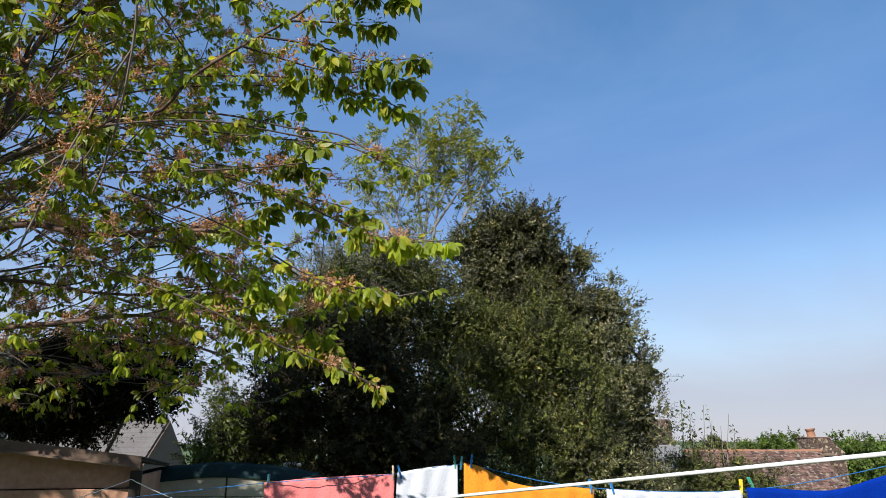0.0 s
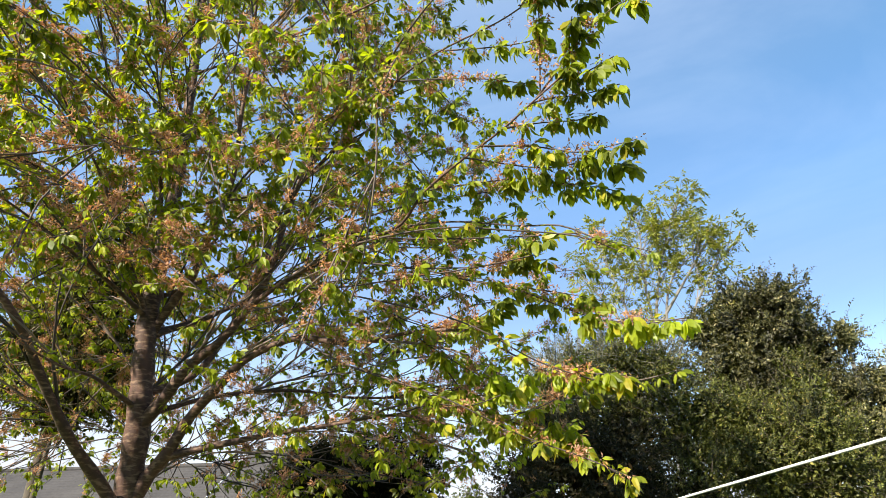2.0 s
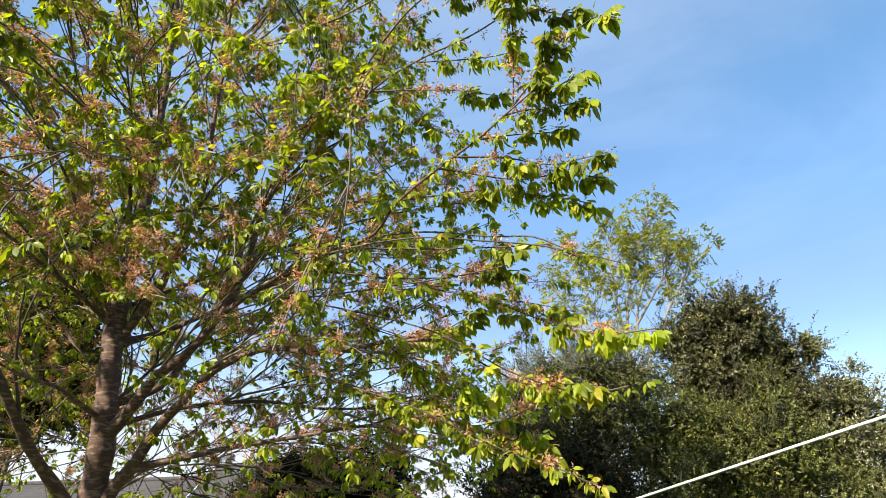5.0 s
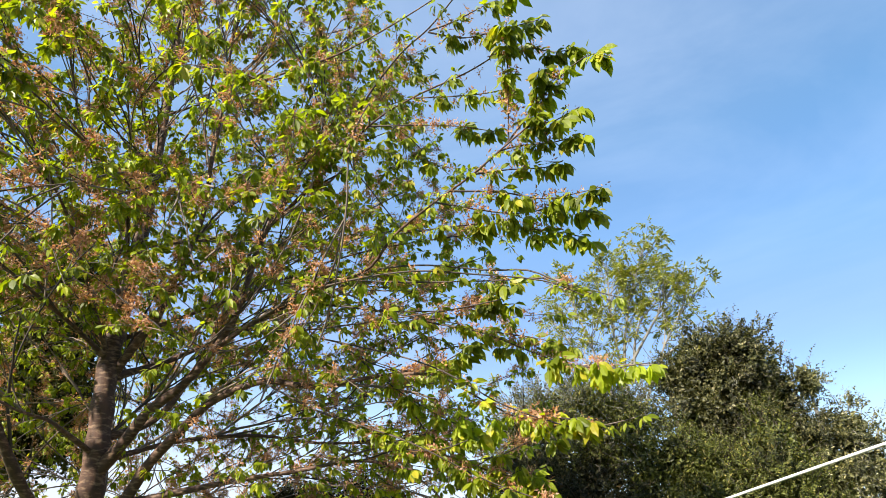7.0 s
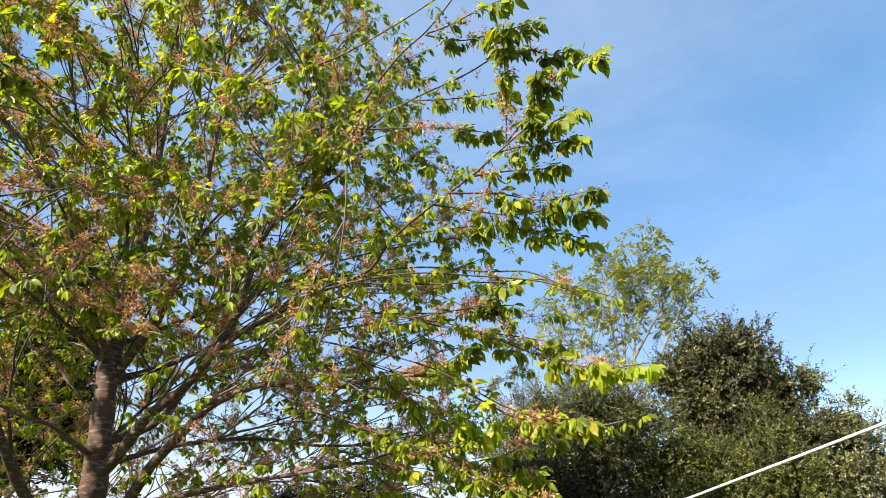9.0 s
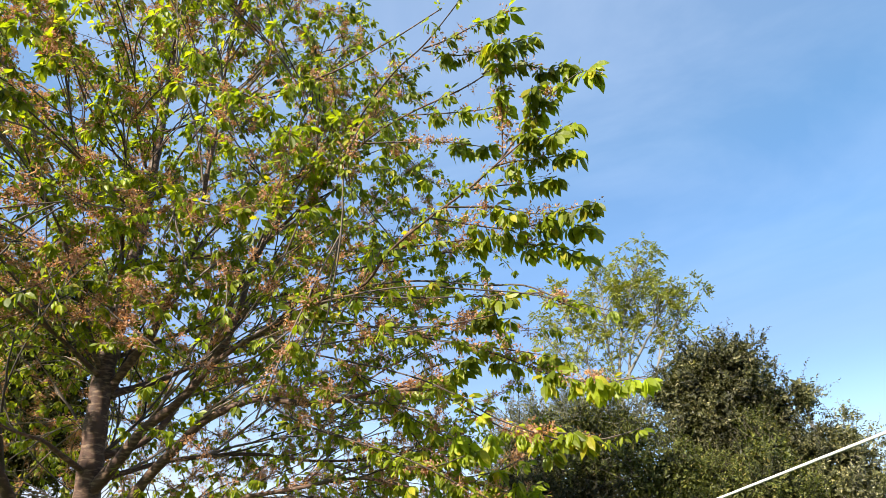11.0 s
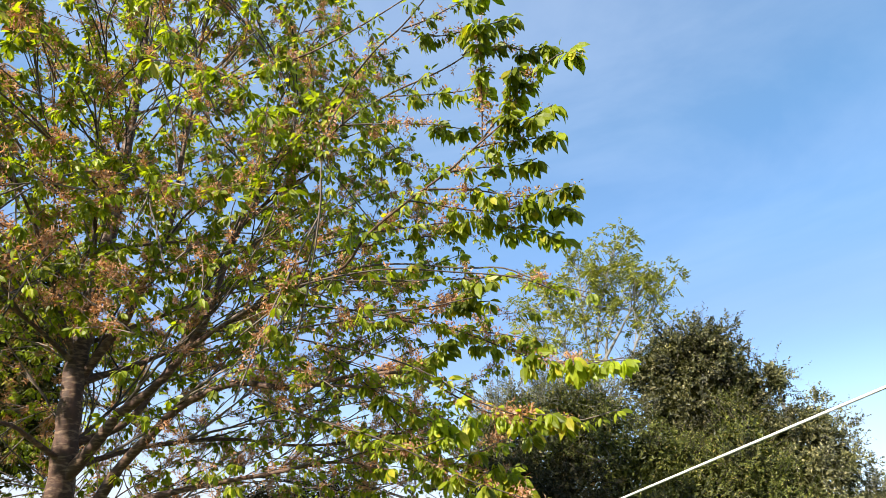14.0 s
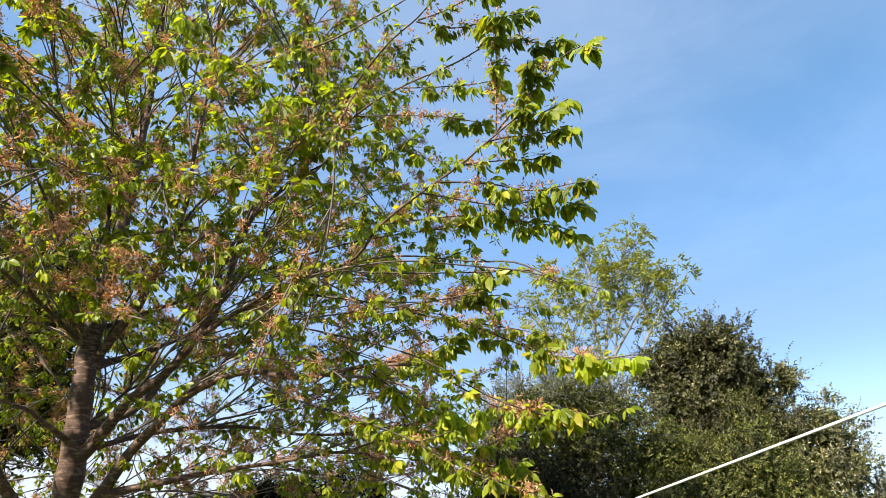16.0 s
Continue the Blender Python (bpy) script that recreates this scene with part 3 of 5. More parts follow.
    limb("limb", [(-2.32, 3.43, 4.12), (-1.83, 3.06, 4.07), (-1.43, 2.81, 4.00), (-1.04, 2.75, 3.98), (-0.74, 2.85, 3.97), (-0.42, 2.93, 3.93), (-0.23, 2.99, 3.85)], 0.013, 0.003, 6)
    limb("limb", [(-2.38, 3.70, 3.81), (-1.82, 3.40, 3.51), (-1.13, 3.00, 3.22), (-0.78, 3.14, 3.05), (-0.50, 3.21, 2.95), (-0.30, 3.24, 2.86)], 0.012, 0.003, 6)
    limb("limb", [(-2.38, 3.46, 4.11), (-1.55, 3.09, 3.78), (-1.00, 2.95, 3.56), (-0.67, 3.09, 3.38), (-0.42, 3.15, 3.29), (-0.29, 3.18, 3.25)], 0.012, 0.003, 6)
    limb("limb", [(-2.66, 3.62, 4.17), (-1.90, 3.21, 3.93), (-1.26, 2.87, 3.79), (-0.88, 2.88, 3.81), (-0.61, 2.93, 3.86)], 0.014, 0.003, 6)
    limb("limb", [(-2.41, 3.55, 4.87), (-1.93, 3.31, 5.04), (-1.42, 2.97, 5.12), (-1.08, 2.81, 5.13), (-0.74, 2.75, 5.18), (-0.50, 2.64, 5.19)], 0.02, 0.004, 6)
    limb("limb", [(-2.93, 3.47, 6.13), (-2.26, 3.20, 5.94), (-1.72, 3.02, 5.82), (-1.27, 2.90, 5.85), (-0.87, 2.80, 5.93)], 0.022, 0.004, 6)
    limb("limb", [(-1.42, 2.97, 5.12), (-1.17, 2.40, 4.77), (-1.24, 2.36, 4.45), (-1.17, 2.50, 4.32), (-1.05, 2.65, 4.15)], 0.008, 0.003, 6)
    # boughs that reach out of the crown over the garden, leafy along their ends, and upright shoots with a fan of leaves
    garlands, fans = [], []

    def bough(points, r):
        limb("limb", points, r / 0.78, 0.0026, 6)
        garlands.append(nodes[-1])

    def shoot(points, r):
        limb("limb", points, r / 0.78, 0.0028, 6)
        fans.append(nodes[-1])

    limb("limb", [(-1.95, 3.35, 5.07), (-1.67, 3.17, 5.13), (-1.46, 2.94, 5.27), (-1.16, 2.74, 5.40), (-0.91, 2.56, 5.38), (-0.73, 2.45, 5.45), (-0.59, 2.35, 5.50)], 0.016, 0.004, 6)
    bough([(-0.55, 2.76, 4.64), (-0.38, 2.72, 4.82), (-0.23, 2.61, 4.89), (-0.09, 2.53, 4.92), (-0.01, 2.49, 4.88)], 0.007)
    bough([(-0.91, 2.57, 5.37), (-0.75, 2.51, 5.33), (-0.58, 2.46, 5.34), (-0.40, 2.42, 5.34)], 0.006)
    bough([(-0.61, 2.72, 5.23), (-0.42, 2.69, 5.22), (-0.25, 2.70, 5.15), (-0.14, 2.67, 5.12)], 0.006)
    bough([(-0.92, 2.57, 5.36), (-0.78, 2.60, 5.31), (-0.66, 2.59, 5.27), (-0.50, 2.57, 5.26), (-0.30, 2.54, 5.24)], 0.006)
    shoot([(-0.53, 2.76, 4.66), (-0.49, 2.61, 4.97), (-0.47, 2.49, 5.08), (-0.45, 2.41, 5.14)], 0.005)
    bough([(-1.10, 2.85, 5.16), (-0.84, 2.80, 5.07), (-0.63, 2.77, 5.02), (-0.49, 2.74, 5.00)], 0.006)
    shoot([(-0.37, 2.72, 4.74), (-0.35, 2.64, 4.87), (-0.32, 2.56, 4.93)], 0.005)
    bough([(-0.42, 2.73, 4.71), (-0.28, 2.74, 4.73), (-0.15, 2.68, 4.74)], 0.005)
    bough([(-0.59, 2.77, 4.62), (-0.50, 2.82, 4.67), (-0.32, 2.80, 4.64), (-0.14, 2.72, 4.60)], 0.006)
    bough([(-0.74, 2.81, 4.53), (-0.56, 2.92, 4.60), (-0.37, 2.91, 4.57), (-0.27, 2.86, 4.56)], 0.006)
    bough([(-0.89, 2.87, 4.49), (-0.63, 2.97, 4.50), (-0.40, 2.99, 4.43), (-0.23, 2.92, 4.39), (-0.10, 2.88, 4.38)], 0.007)
    bough([(-0.98, 2.91, 4.46), (-0.61, 3.12, 4.45), (-0.35, 3.07, 4.41), (-0.13, 3.02, 4.32)], 0.006)
    bough([(-1.24, 3.00, 4.35), (-0.76, 3.21, 4.46), (-0.50, 3.19, 4.37), (-0.31, 3.14, 4.29), (-0.20, 3.13, 4.23)], 0.006)
    shoot([(-1.44, 3.00, 5.14), (-1.18, 3.01, 5.10), (-0.90, 3.02, 5.04), (-0.66, 3.02, 4.95)], 0.006)
    limb("limb", [(-1.65, 3.25, 4.24), (-1.38, 3.23, 4.27), (-1.10, 3.23, 4.25), (-0.77, 3.24, 4.18), (-0.54, 3.20, 4.13), (-0.37, 3.16, 4.02), (-0.22, 3.11, 3.92), (-0.11, 3.09, 3.85)], 0.009, 0.004, 6)
    limb("limb", [(-1.65, 3.25, 4.24), (-1.36, 3.37, 4.24), (-0.84, 3.39, 4.19), (-0.47, 3.32, 4.13)], 0.007, 0.004, 6)
    shoot([(-1.46, 3.41, 4.08), (-0.99, 3.18, 3.94), (-0.73, 3.04, 3.91), (-0.61, 2.94, 3.95)], 0.006)
    bough([(-2.01, 3.34, 4.18), (-1.44, 3.42, 4.08), (-1.11, 3.37, 3.95), (-0.82, 3.27, 3.83), (-0.61, 3.25, 3.72), (-0.43, 3.21, 3.62), (-0.21, 3.15, 3.54), (0.02, 3.06, 3.52)], 0.009)
    bough([(-1.11, 3.37, 3.95), (-0.78, 3.38, 3.87), (-0.56, 3.34, 3.80), (-0.36, 3.29, 3.72)], 0.006)
    shoot([(-2.40, 3.49, 4.13), (-2.00, 3.46, 4.20), (-1.78, 3.31, 4.23)], 0.006)
    shoot([(-1.43, 3.46, 3.70), (-1.01, 3.27, 3.69), (-0.87, 3.19, 3.74)], 0.006)
    bough([(-1.03, 3.19, 3.59), (-0.80, 3.40, 3.47), (-0.64, 3.35, 3.38), (-0.46, 3.23, 3.34), (-0.27, 3.11, 3.29)], 0.007)
    bough([(-1.64, 3.25, 3.85), (-1.32, 3.32, 3.58), (-1.05, 3.40, 3.41), (-0.86, 3.42, 3.34)], 0.007)
    bough([(-1.82, 4.06, 3.35), (-1.41, 3.98, 3.42), (-1.11, 3.97, 3.43), (-0.92, 3.91, 3.44)], 0.008)
    bough([(-1.43, 3.46, 3.70), (-1.13, 3.57, 3.29), (-0.88, 3.56, 3.10), (-0.53, 3.54, 3.04)], 0.006)
    bough([(-1.84, 3.44, 3.52), (-1.52, 3.50, 3.42), (-1.02, 3.61, 3.23), (-0.77, 3.58, 3.14), (-0.56, 3.52, 3.10)], 0.006)
    # crown limbs out of the trunk's upper half and round its far side
    for k in range(15):
        z0 = 4.3 + 0.27 * k
        a = k * 2.4 + 0.4
        n = 2.9 - 0.16 * k
        base = np.array([-3.82 - 0.02 * k, 3.9, z0])
        d = np.array([math.cos(a), math.sin(a), 0])
        if d[0] * 0.69 - d[1] * 0.72 > 0.6:
            n *= 0.55
        limb("limb", [base, base + d * n * 0.25 + (0, 0, 0.35), base + d * n * 0.6 + (0, 0, 0.85), base + d * n + (0, 0, 1.15)], 0.03 - 0.001 * k, 0.004, 7)

    # twigs grow from the limbs into the crown
    sprigs = [(-0.10, 3.05, 3.86), (0.03, 3.16, 3.55), (-0.30, 3.23, 3.26), (-0.59, 2.99, 3.85), (-0.93, 3.03, 3.55), (-0.05, 3.22, 3.33), (-1.43, 2.70, 3.87), (-1.59, 2.67, 3.74), (-0.85, 3.13, 3.24), (-1.12, 3.08, 3.11), (-0.29, 3.29, 2.84)]
    # low boughs that hang in the crown's shade beside the shed
    low = rng.uniform(0, 1, (30, 3)) * (2.6, 1.3, 0.62) + (-3.6, 3.2, 2.86)
    low[:, 2] += 0.22 * (low[:, 1] - 3.2) - 0.05 * low[:, 0]
    low = np.vstack([low, rng.uniform(0, 1, (46, 3)) * (1.7, 1.3, 0.75) + (-2.75, 3.4, 2.75), rng.uniform(0, 1, (34, 3)) * (0.75, 0.9, 0.55) + (-2.1, 4.1, 2.95)])
    mid = rng.normal(0, 1, (60, 3)) * (0.55, 0.6, 0.42) + (-3.0, 3.4, 4.75)  # dense shoots round the stem's fork
    mid = mid[mid[:, 2] > 4.05]
    ex = rng.uniform(-1, 1, (90000, 3)) * (4.0, 4.0, 3.6) + (-3.85, 4.0, 6.1)
    d = ex[:, :2] - (-3.85, 4.0)
    rad = np.hypot(d[:, 0], d[:, 1])
    lim = np.interp(ex[:, 2], [2.6, 3.0, 3.6, 4.6, 5.2, 6.0, 7.0, 8.0, 9.0, 9.6], [2.8, 3.45, 3.65, 3.5, 3.2, 2.9, 2.5, 2.0, 1.2, 0.3])
    toward = (d @ np.array([0.69, -0.72])) / (rad + 1e-6)
    lim = lim * np.where(toward > 0.6, 0.88, 1.0)
    floor_z = np.interp(rad, [0, 1.2, 2.2, 3.6], [4.5, 4.0, 3.4, 2.88])
    floor_z = np.where(toward < 0.1, np.interp(rad, [0, 0.6, 3.6], [3.4, 2.95, 2.8]), floor_z)
    near_eye = np.linalg.norm(ex - (0, 0, 2.6), axis=1)
    ok = (rad < lim) & (ex[:, 2] > floor_z) & (near_eye > 3.15)
    ex = ex[ok]
    density = np.clip(rad[ok] / lim[ok], 0.65, 1)
    ex = ex[rng.random(len(ex)) < density]
    frac = np.hypot(*(ex[:, :2] - (-3.85, 4.0)).T) / np.interp(ex[:, 2], [2.6, 3.0, 3.6, 4.6, 5.2, 6.0, 7.0, 8.0, 9.0, 9.6], [2.8, 3.45, 3.65, 3.5, 3.2, 2.9, 2.5, 2.0, 1.2, 0.3])
    free = ((ex[:, 0] > -1.5) & (ex[:, 2] > 3.9)) | (ex[:, 0] > -1.05)
    stay = ~free | (rng.random(len(ex)) < np.where(ex[:, 0] < -0.6, 0.30, 0.08))
    ex, frac = ex[stay], frac[stay]
    inner = ex[frac < 0.8][:BRANCHES]
    P, W, R = np.vstack(nodes), np.vstack(ways), np.concatenate(rads)
    good = R < 0.075
    P, W, R = P[good], W[good], R[good]
    U = np.zeros(len(P))
    tufts, blooms, bits = [], [], []

    def spur_at(line, way, k, out=0.03):
        off = unit(rng.normal(0, 1, 3) + (0, 0, 0.3))
        return (*(line[k] + off * rng.uniform(0.008, out)), *unit(way[k] * 0.5 + off))

    def grow(targets, thin, r_most, least, leafy):
        """Long straight shoots from the wood that stands into the crown; each ends in a fan of leaves, with blossom behind it."""
        nonlocal P, W, R, U
        order = np.argsort([np.min(np.linalg.norm(P - t, axis=1)) for t in targets])
        for i in order:
            t = np.asarray(targets[i])
            v = t - P
            dist = np.linalg.norm(v, axis=1)
            cosa = (v * W).sum(1) / (dist + 1e-6)
            b = int(np.argmin(dist * (1.0 + 1.5 * (1 - cosa)) + np.where(dist < least, 3 * (least - dist), 0) + U))
            length = dist[b]
            U += 0.45 * np.exp(-np.linalg.norm(P - P[b], axis=1) / 0.12)  # shoots keep apart
            n = max(5, int(length / 0.06))
            s = np.linspace(0, 1, n)[:, None]
            bend = P[b] + W[b] * length * 0.30 + v[b] * 0.25 + rng.normal(0, 0.04, 3) * length + (0, 0, 0.04 * length)
            line = (1 - s) ** 2 * P[b] + 2 * s * (1 - s) * bend + s**2 * t
            line[1:] += np.cumsum(rng.normal(0, 0.0030, (n - 1, 3)), axis=0)
            r0 = max(min(R[b] * 0.75, thin + r_most * length), thin)
            r = np.linspace(r0, thin, n)
            bits.append(tube(line, r, 4 if leafy else 5))
            way = unit(np.gradient(line, axis=0))
            P, W, R = np.vstack([P, line[1:]]), np.vstack([W, way[1:]]), np.concatenate([R, r[1:]])
            U = np.concatenate([U, np.zeros(n - 1)])
            if not leafy:
                continue
            lush = np.interp(t[2], [3.2, 4.2, 5.1], [0.18, 0.5, 1.0]) if i >= len(sprigs) else 1.0
            vigour = rng.uniform(0.75, 1.15) * (0.7 + 0.3 * lush) * (0.8 if i < len(sprigs) else 1.0)
            tufts.append((*line[-1], *way[-1], 1.15 * vigour))
            if rng.random() < lush:
                tufts.append((*line[-1], *way[-1], 0.95 * vigour))
            tip = min(rng.uniform(0.10, 0.30), length * 0.5)
            wood = tip + rng.uniform(0.12, 0.30)
            q = 0.03
            while q < length * 0.9:
                k = max(1, int((1 - q / length) * (n - 1)))
                if q < tip:
                    tufts.append((*spur_at(line, way, k), vigour * rng.uniform(0.75, 1.05)))
                    q += 0.05 / lush
                elif q < wood:
                    blooms.append(spur_at(line, way, k))
                    for _ in range(int(rng.integers(0, 3))):
                        blooms.append(spur_at(line, way, k, 0.06))
                    if rng.random() < 0.25 * lush:
                        tufts.append((*spur_at(line, way, k), rng.uniform(0.55, 0.85)))
                    q += 0.04
                else:
                    if rng.random() < 0.36 * lush:
                        tufts.append((*spur_at(line, way, k), rng.uniform(0.6, 0.95)))
                    if rng.random() < 0.65:
                        blooms.append(spur_at(line, way, k, 0.05))
                    q += 0.085

    grow(list(inner), 0.0050, 0.0085, 0.9, False)
    grow(list(np.array(sprigs)) + list(low) + list(mid) + list(ex[BRANCHES:][:TWIGS]), 0.0026, 0.005, 0.34, True)
    inward = len(tufts)
    for line in garlands:  # fans of drooping leaves at the end and on spurs, rings of small leaves and blossom between
        way = unit(np.gradient(line, axis=0))
        tail = np.r_[0, np.cumsum(np.linalg.norm(np.diff(line[::-1], axis=0), axis=1))]
        tufts += [(*line[-1], *way[-1], 1.35), (*line[-2], *way[-2], 1.25), (*spur_at(line, way, len(line) - 2), 1.15)]
        fan = rng.uniform(0.06, 0.10)
        for q in np.arange(0.03, min(tail[-1] * 0.8, 0.95), 0.03):
            k = len(line) - 1 - int(np.searchsorted(tail, q))
            if q > fan:
                tufts += [(*spur_at(line, way, k), rng.uniform(1.0, 1.3)), (*spur_at(line, way, k), rng.uniform(0.9, 1.2))]
                fan += rng.uniform(0.09, 0.17) * (1 + q)
            elif rng.random() < 0.55:
                tufts.append((*spur_at(line, way, k), rng.uniform(0.4, 0.62)))
            for _ in range(int(rng.integers(0, 3)) if q > 0.16 else 0):
                blooms.append(spur_at(line, way, k, 0.03))
            if rng.random() < 0.10 and q > 0.2:  # a side shoot with its fan
                side = unit(way[k] * 0.8 + rng.normal(0, 0.45, 3) + (0, 0, 0.15)) * rng.uniform(0.08, 0.2)
                twig = spline([line[k], line[k] + side * 0.5 + (0, 0, 0.015), line[k] + side], 0.06)
                bits.append(tube(twig, np.linspace(0.003, 0.002, len(twig)), 4))
                for _ in range(2):
                    tufts.append((*spur_at(twig, unit(np.gradient(twig, axis=0)), -1), rng.uniform(1.0, 1.3)))
    for line in fans:
        way = unit(np.gradient(line, axis=0))
        tail = np.r_[0, np.cumsum(np.linalg.norm(np.diff(line[::-1], axis=0), axis=1))]
        for q in np.arange(0.0, min(tail[-1] * 0.75, 0.22), 0.045):
            k = len(line) - 1 - int(np.searchsorted(tail, q))
            tufts += [(*spur_at(line, way, k), rng.uniform(1.1, 1.4)), (*spur_at(line, way, k), rng.uniform(1.0, 1.3))]
        for q in np.arange(0.16, min(tail[-1] * 0.9, 0.5), 0.03):
            k = len(line) - 1 - int(np.searchsorted(tail, q))
            blooms += [spur_at(line, way, k, 0.05), spur_at(line, way, k, 0.05)]
    outward = len(tufts)
    for line, way, r in zip(nodes, ways, rads):  # spurs on the limbs' thin ends
        for k in range(3, len(line), 2):
            if r[k] < 0.009 and rng.random() < 0.5:
                off = unit(rng.normal(0, 1, 3) + (0, 0, 0.3))
                blooms.append((*(line[k] + off * 0.02), *unit(way[k] * 0.5 + off)))
            if r[k] < 0.012 and rng.random() < 0.75:
                off = unit(rng.normal(0, 1, 3) + (0, 0, 0.3))
                tufts.append((*(line[k] + off * (r[k] + 0.02)), *unit(way[k] * 0.4 + off), rng.uniform(0.6, 1.0)))
    v, f = join(bits)
    tagged(part("twig_mass", mesh_of("twig_mass", v, [f], M_TWIG, True), tree, "thin grey-brown twigs with sunlit and shaded tones in their colour"), kind="stuff")

    # leaves hang in fans from the spurs
    tufts, bloom = np.array(tufts), [(np.array(b[:3]), np.array(b[3:])) for b in blooms]
    many = rng.integers(5, 10, len(tufts))
    many[inward:outward] += 1
    out = np.zeros(len(tufts), bool)
    out[inward:outward] = True
    out = np.repeat(out, many)
    tufts = tufts[np.repeat(np.arange(len(tufts)), many)]
    a = rng.uniform(0, 2 * np.pi, len(tufts))
    round_ = np.c_[np.cos(a), np.sin(a), rng.uniform(-2.2, -0.1, len(tufts)) - 0.5 * out]
    ahead = unit(tufts[:, 3:6] * 0.45 + round_ * 0.8 + rng.normal(0, 0.2, round_.shape))
    place = tufts[:, :3] + ahead * rng.uniform(0.008, 0.026, (len(tufts), 1))
    size = tufts[:, 6] * rng.uniform(0.045, 0.080, len(tufts))
    sunward = np.where(out, 0.42, 0.75)[:, None]
    normal = unit(np.c_[np.cos(a), np.sin(a), np.full(len(a), 0.35)] * sunward + (-0.30, -0.75, 0.10) + rng.normal(0, 0.3, place.shape))
    shapes = [leaf_shape(d, f, w) for d, f, w in ((0.18, 0.25, 0.46), (0.38, 0.4, 0.40), (0.05, 0.15, 0.5))]
    which = rng.integers(0, 3, len(place))
    near = (place[:, 0] > -0.9) & (place[:, 1] < 3.1)
    pick = np.zeros(len(place), bool)
    pick[np.flatnonzero(near)[:280]] = True
    vs, ts, qs, base = [], [], [], 0
    for k in range(3):
        m = (which == k) & ~pick
        v, t, q = scatter(shapes[k], place[m], ahead[m], normal[m], size[m])
        vs.append(v), ts.append(t + base), qs.append(q + base)
        base += len(v)
    crown = tagged(part("crown", mesh_of("crown", np.vstack(vs), [np.vstack(ts), np.vstack(qs)], M_CHERRY), tree, "drooping tufts of fresh yellow-green leaves"), kind="stuff")
    meshes = [mesh_of("leaf", s[0], [s[1], s[2]], M_CHERRY) for s in shapes]
    for i in np.flatnonzero(pick):
        x = unit(ahead[i])
        y = unit(np.cross(normal[i], x))
        z = np.cross(x, y)
        m = Matrix([[*(x[r] * size[i], y[r] * size[i], z[r] * size[i]), place[i][r]] for r in range(3)] + [[0, 0, 0, 1]])
        ob = new("leaf", meshes[which[i]])
        ob.parent = crown
        ob.matrix_basis = m
    # spent blossom: tufts of bare stalks with shrivelled heads
    stalks = []
    for p, w in bloom:
        for _ in range(int(rng.integers(1, 3))):
            a = unit(w * 0.4 + rng.normal(0, 0.8, 3))
            n = rng.uniform(0.025, 0.055)
            stalks.append(tube(np.array([p, p + a * n]), [0.0011, 0.0016], 3))
    # with papery brown sepals at the stalks' ends
    fp = np.array([b[0] for b in bloom]).repeat(12, 0)
    fd = unit(rng.normal(0, 1, fp.shape) + np.array([b[1] for b in bloom]).repeat(12, 0) * 0.4)
    flakes, ft, _ = scatter(small_leaf(0.45), fp + fd * rng.uniform(0.006, 0.042, (len(fp), 1)), unit(rng.normal(0, 1, fp.shape)), rng.normal(0, 1, fp.shape), rng.uniform(0.012, 0.028, len(fp)))
    tagged(part("faded_blossom", mesh_of("faded_blossom", flakes, [ft], M_BLOOM), tree, "papery brown blossom remains"), kind="stuff")
    v, f = join(stalks)
    tagged(part("spent_blossom", mesh_of("spent_blossom", v, [f], M_BLOOM), tree, "browned pinkish clusters of spent blossom"), kind="stuff")


BRANCHES, TWIGS = 760, 3000
build_cherry()


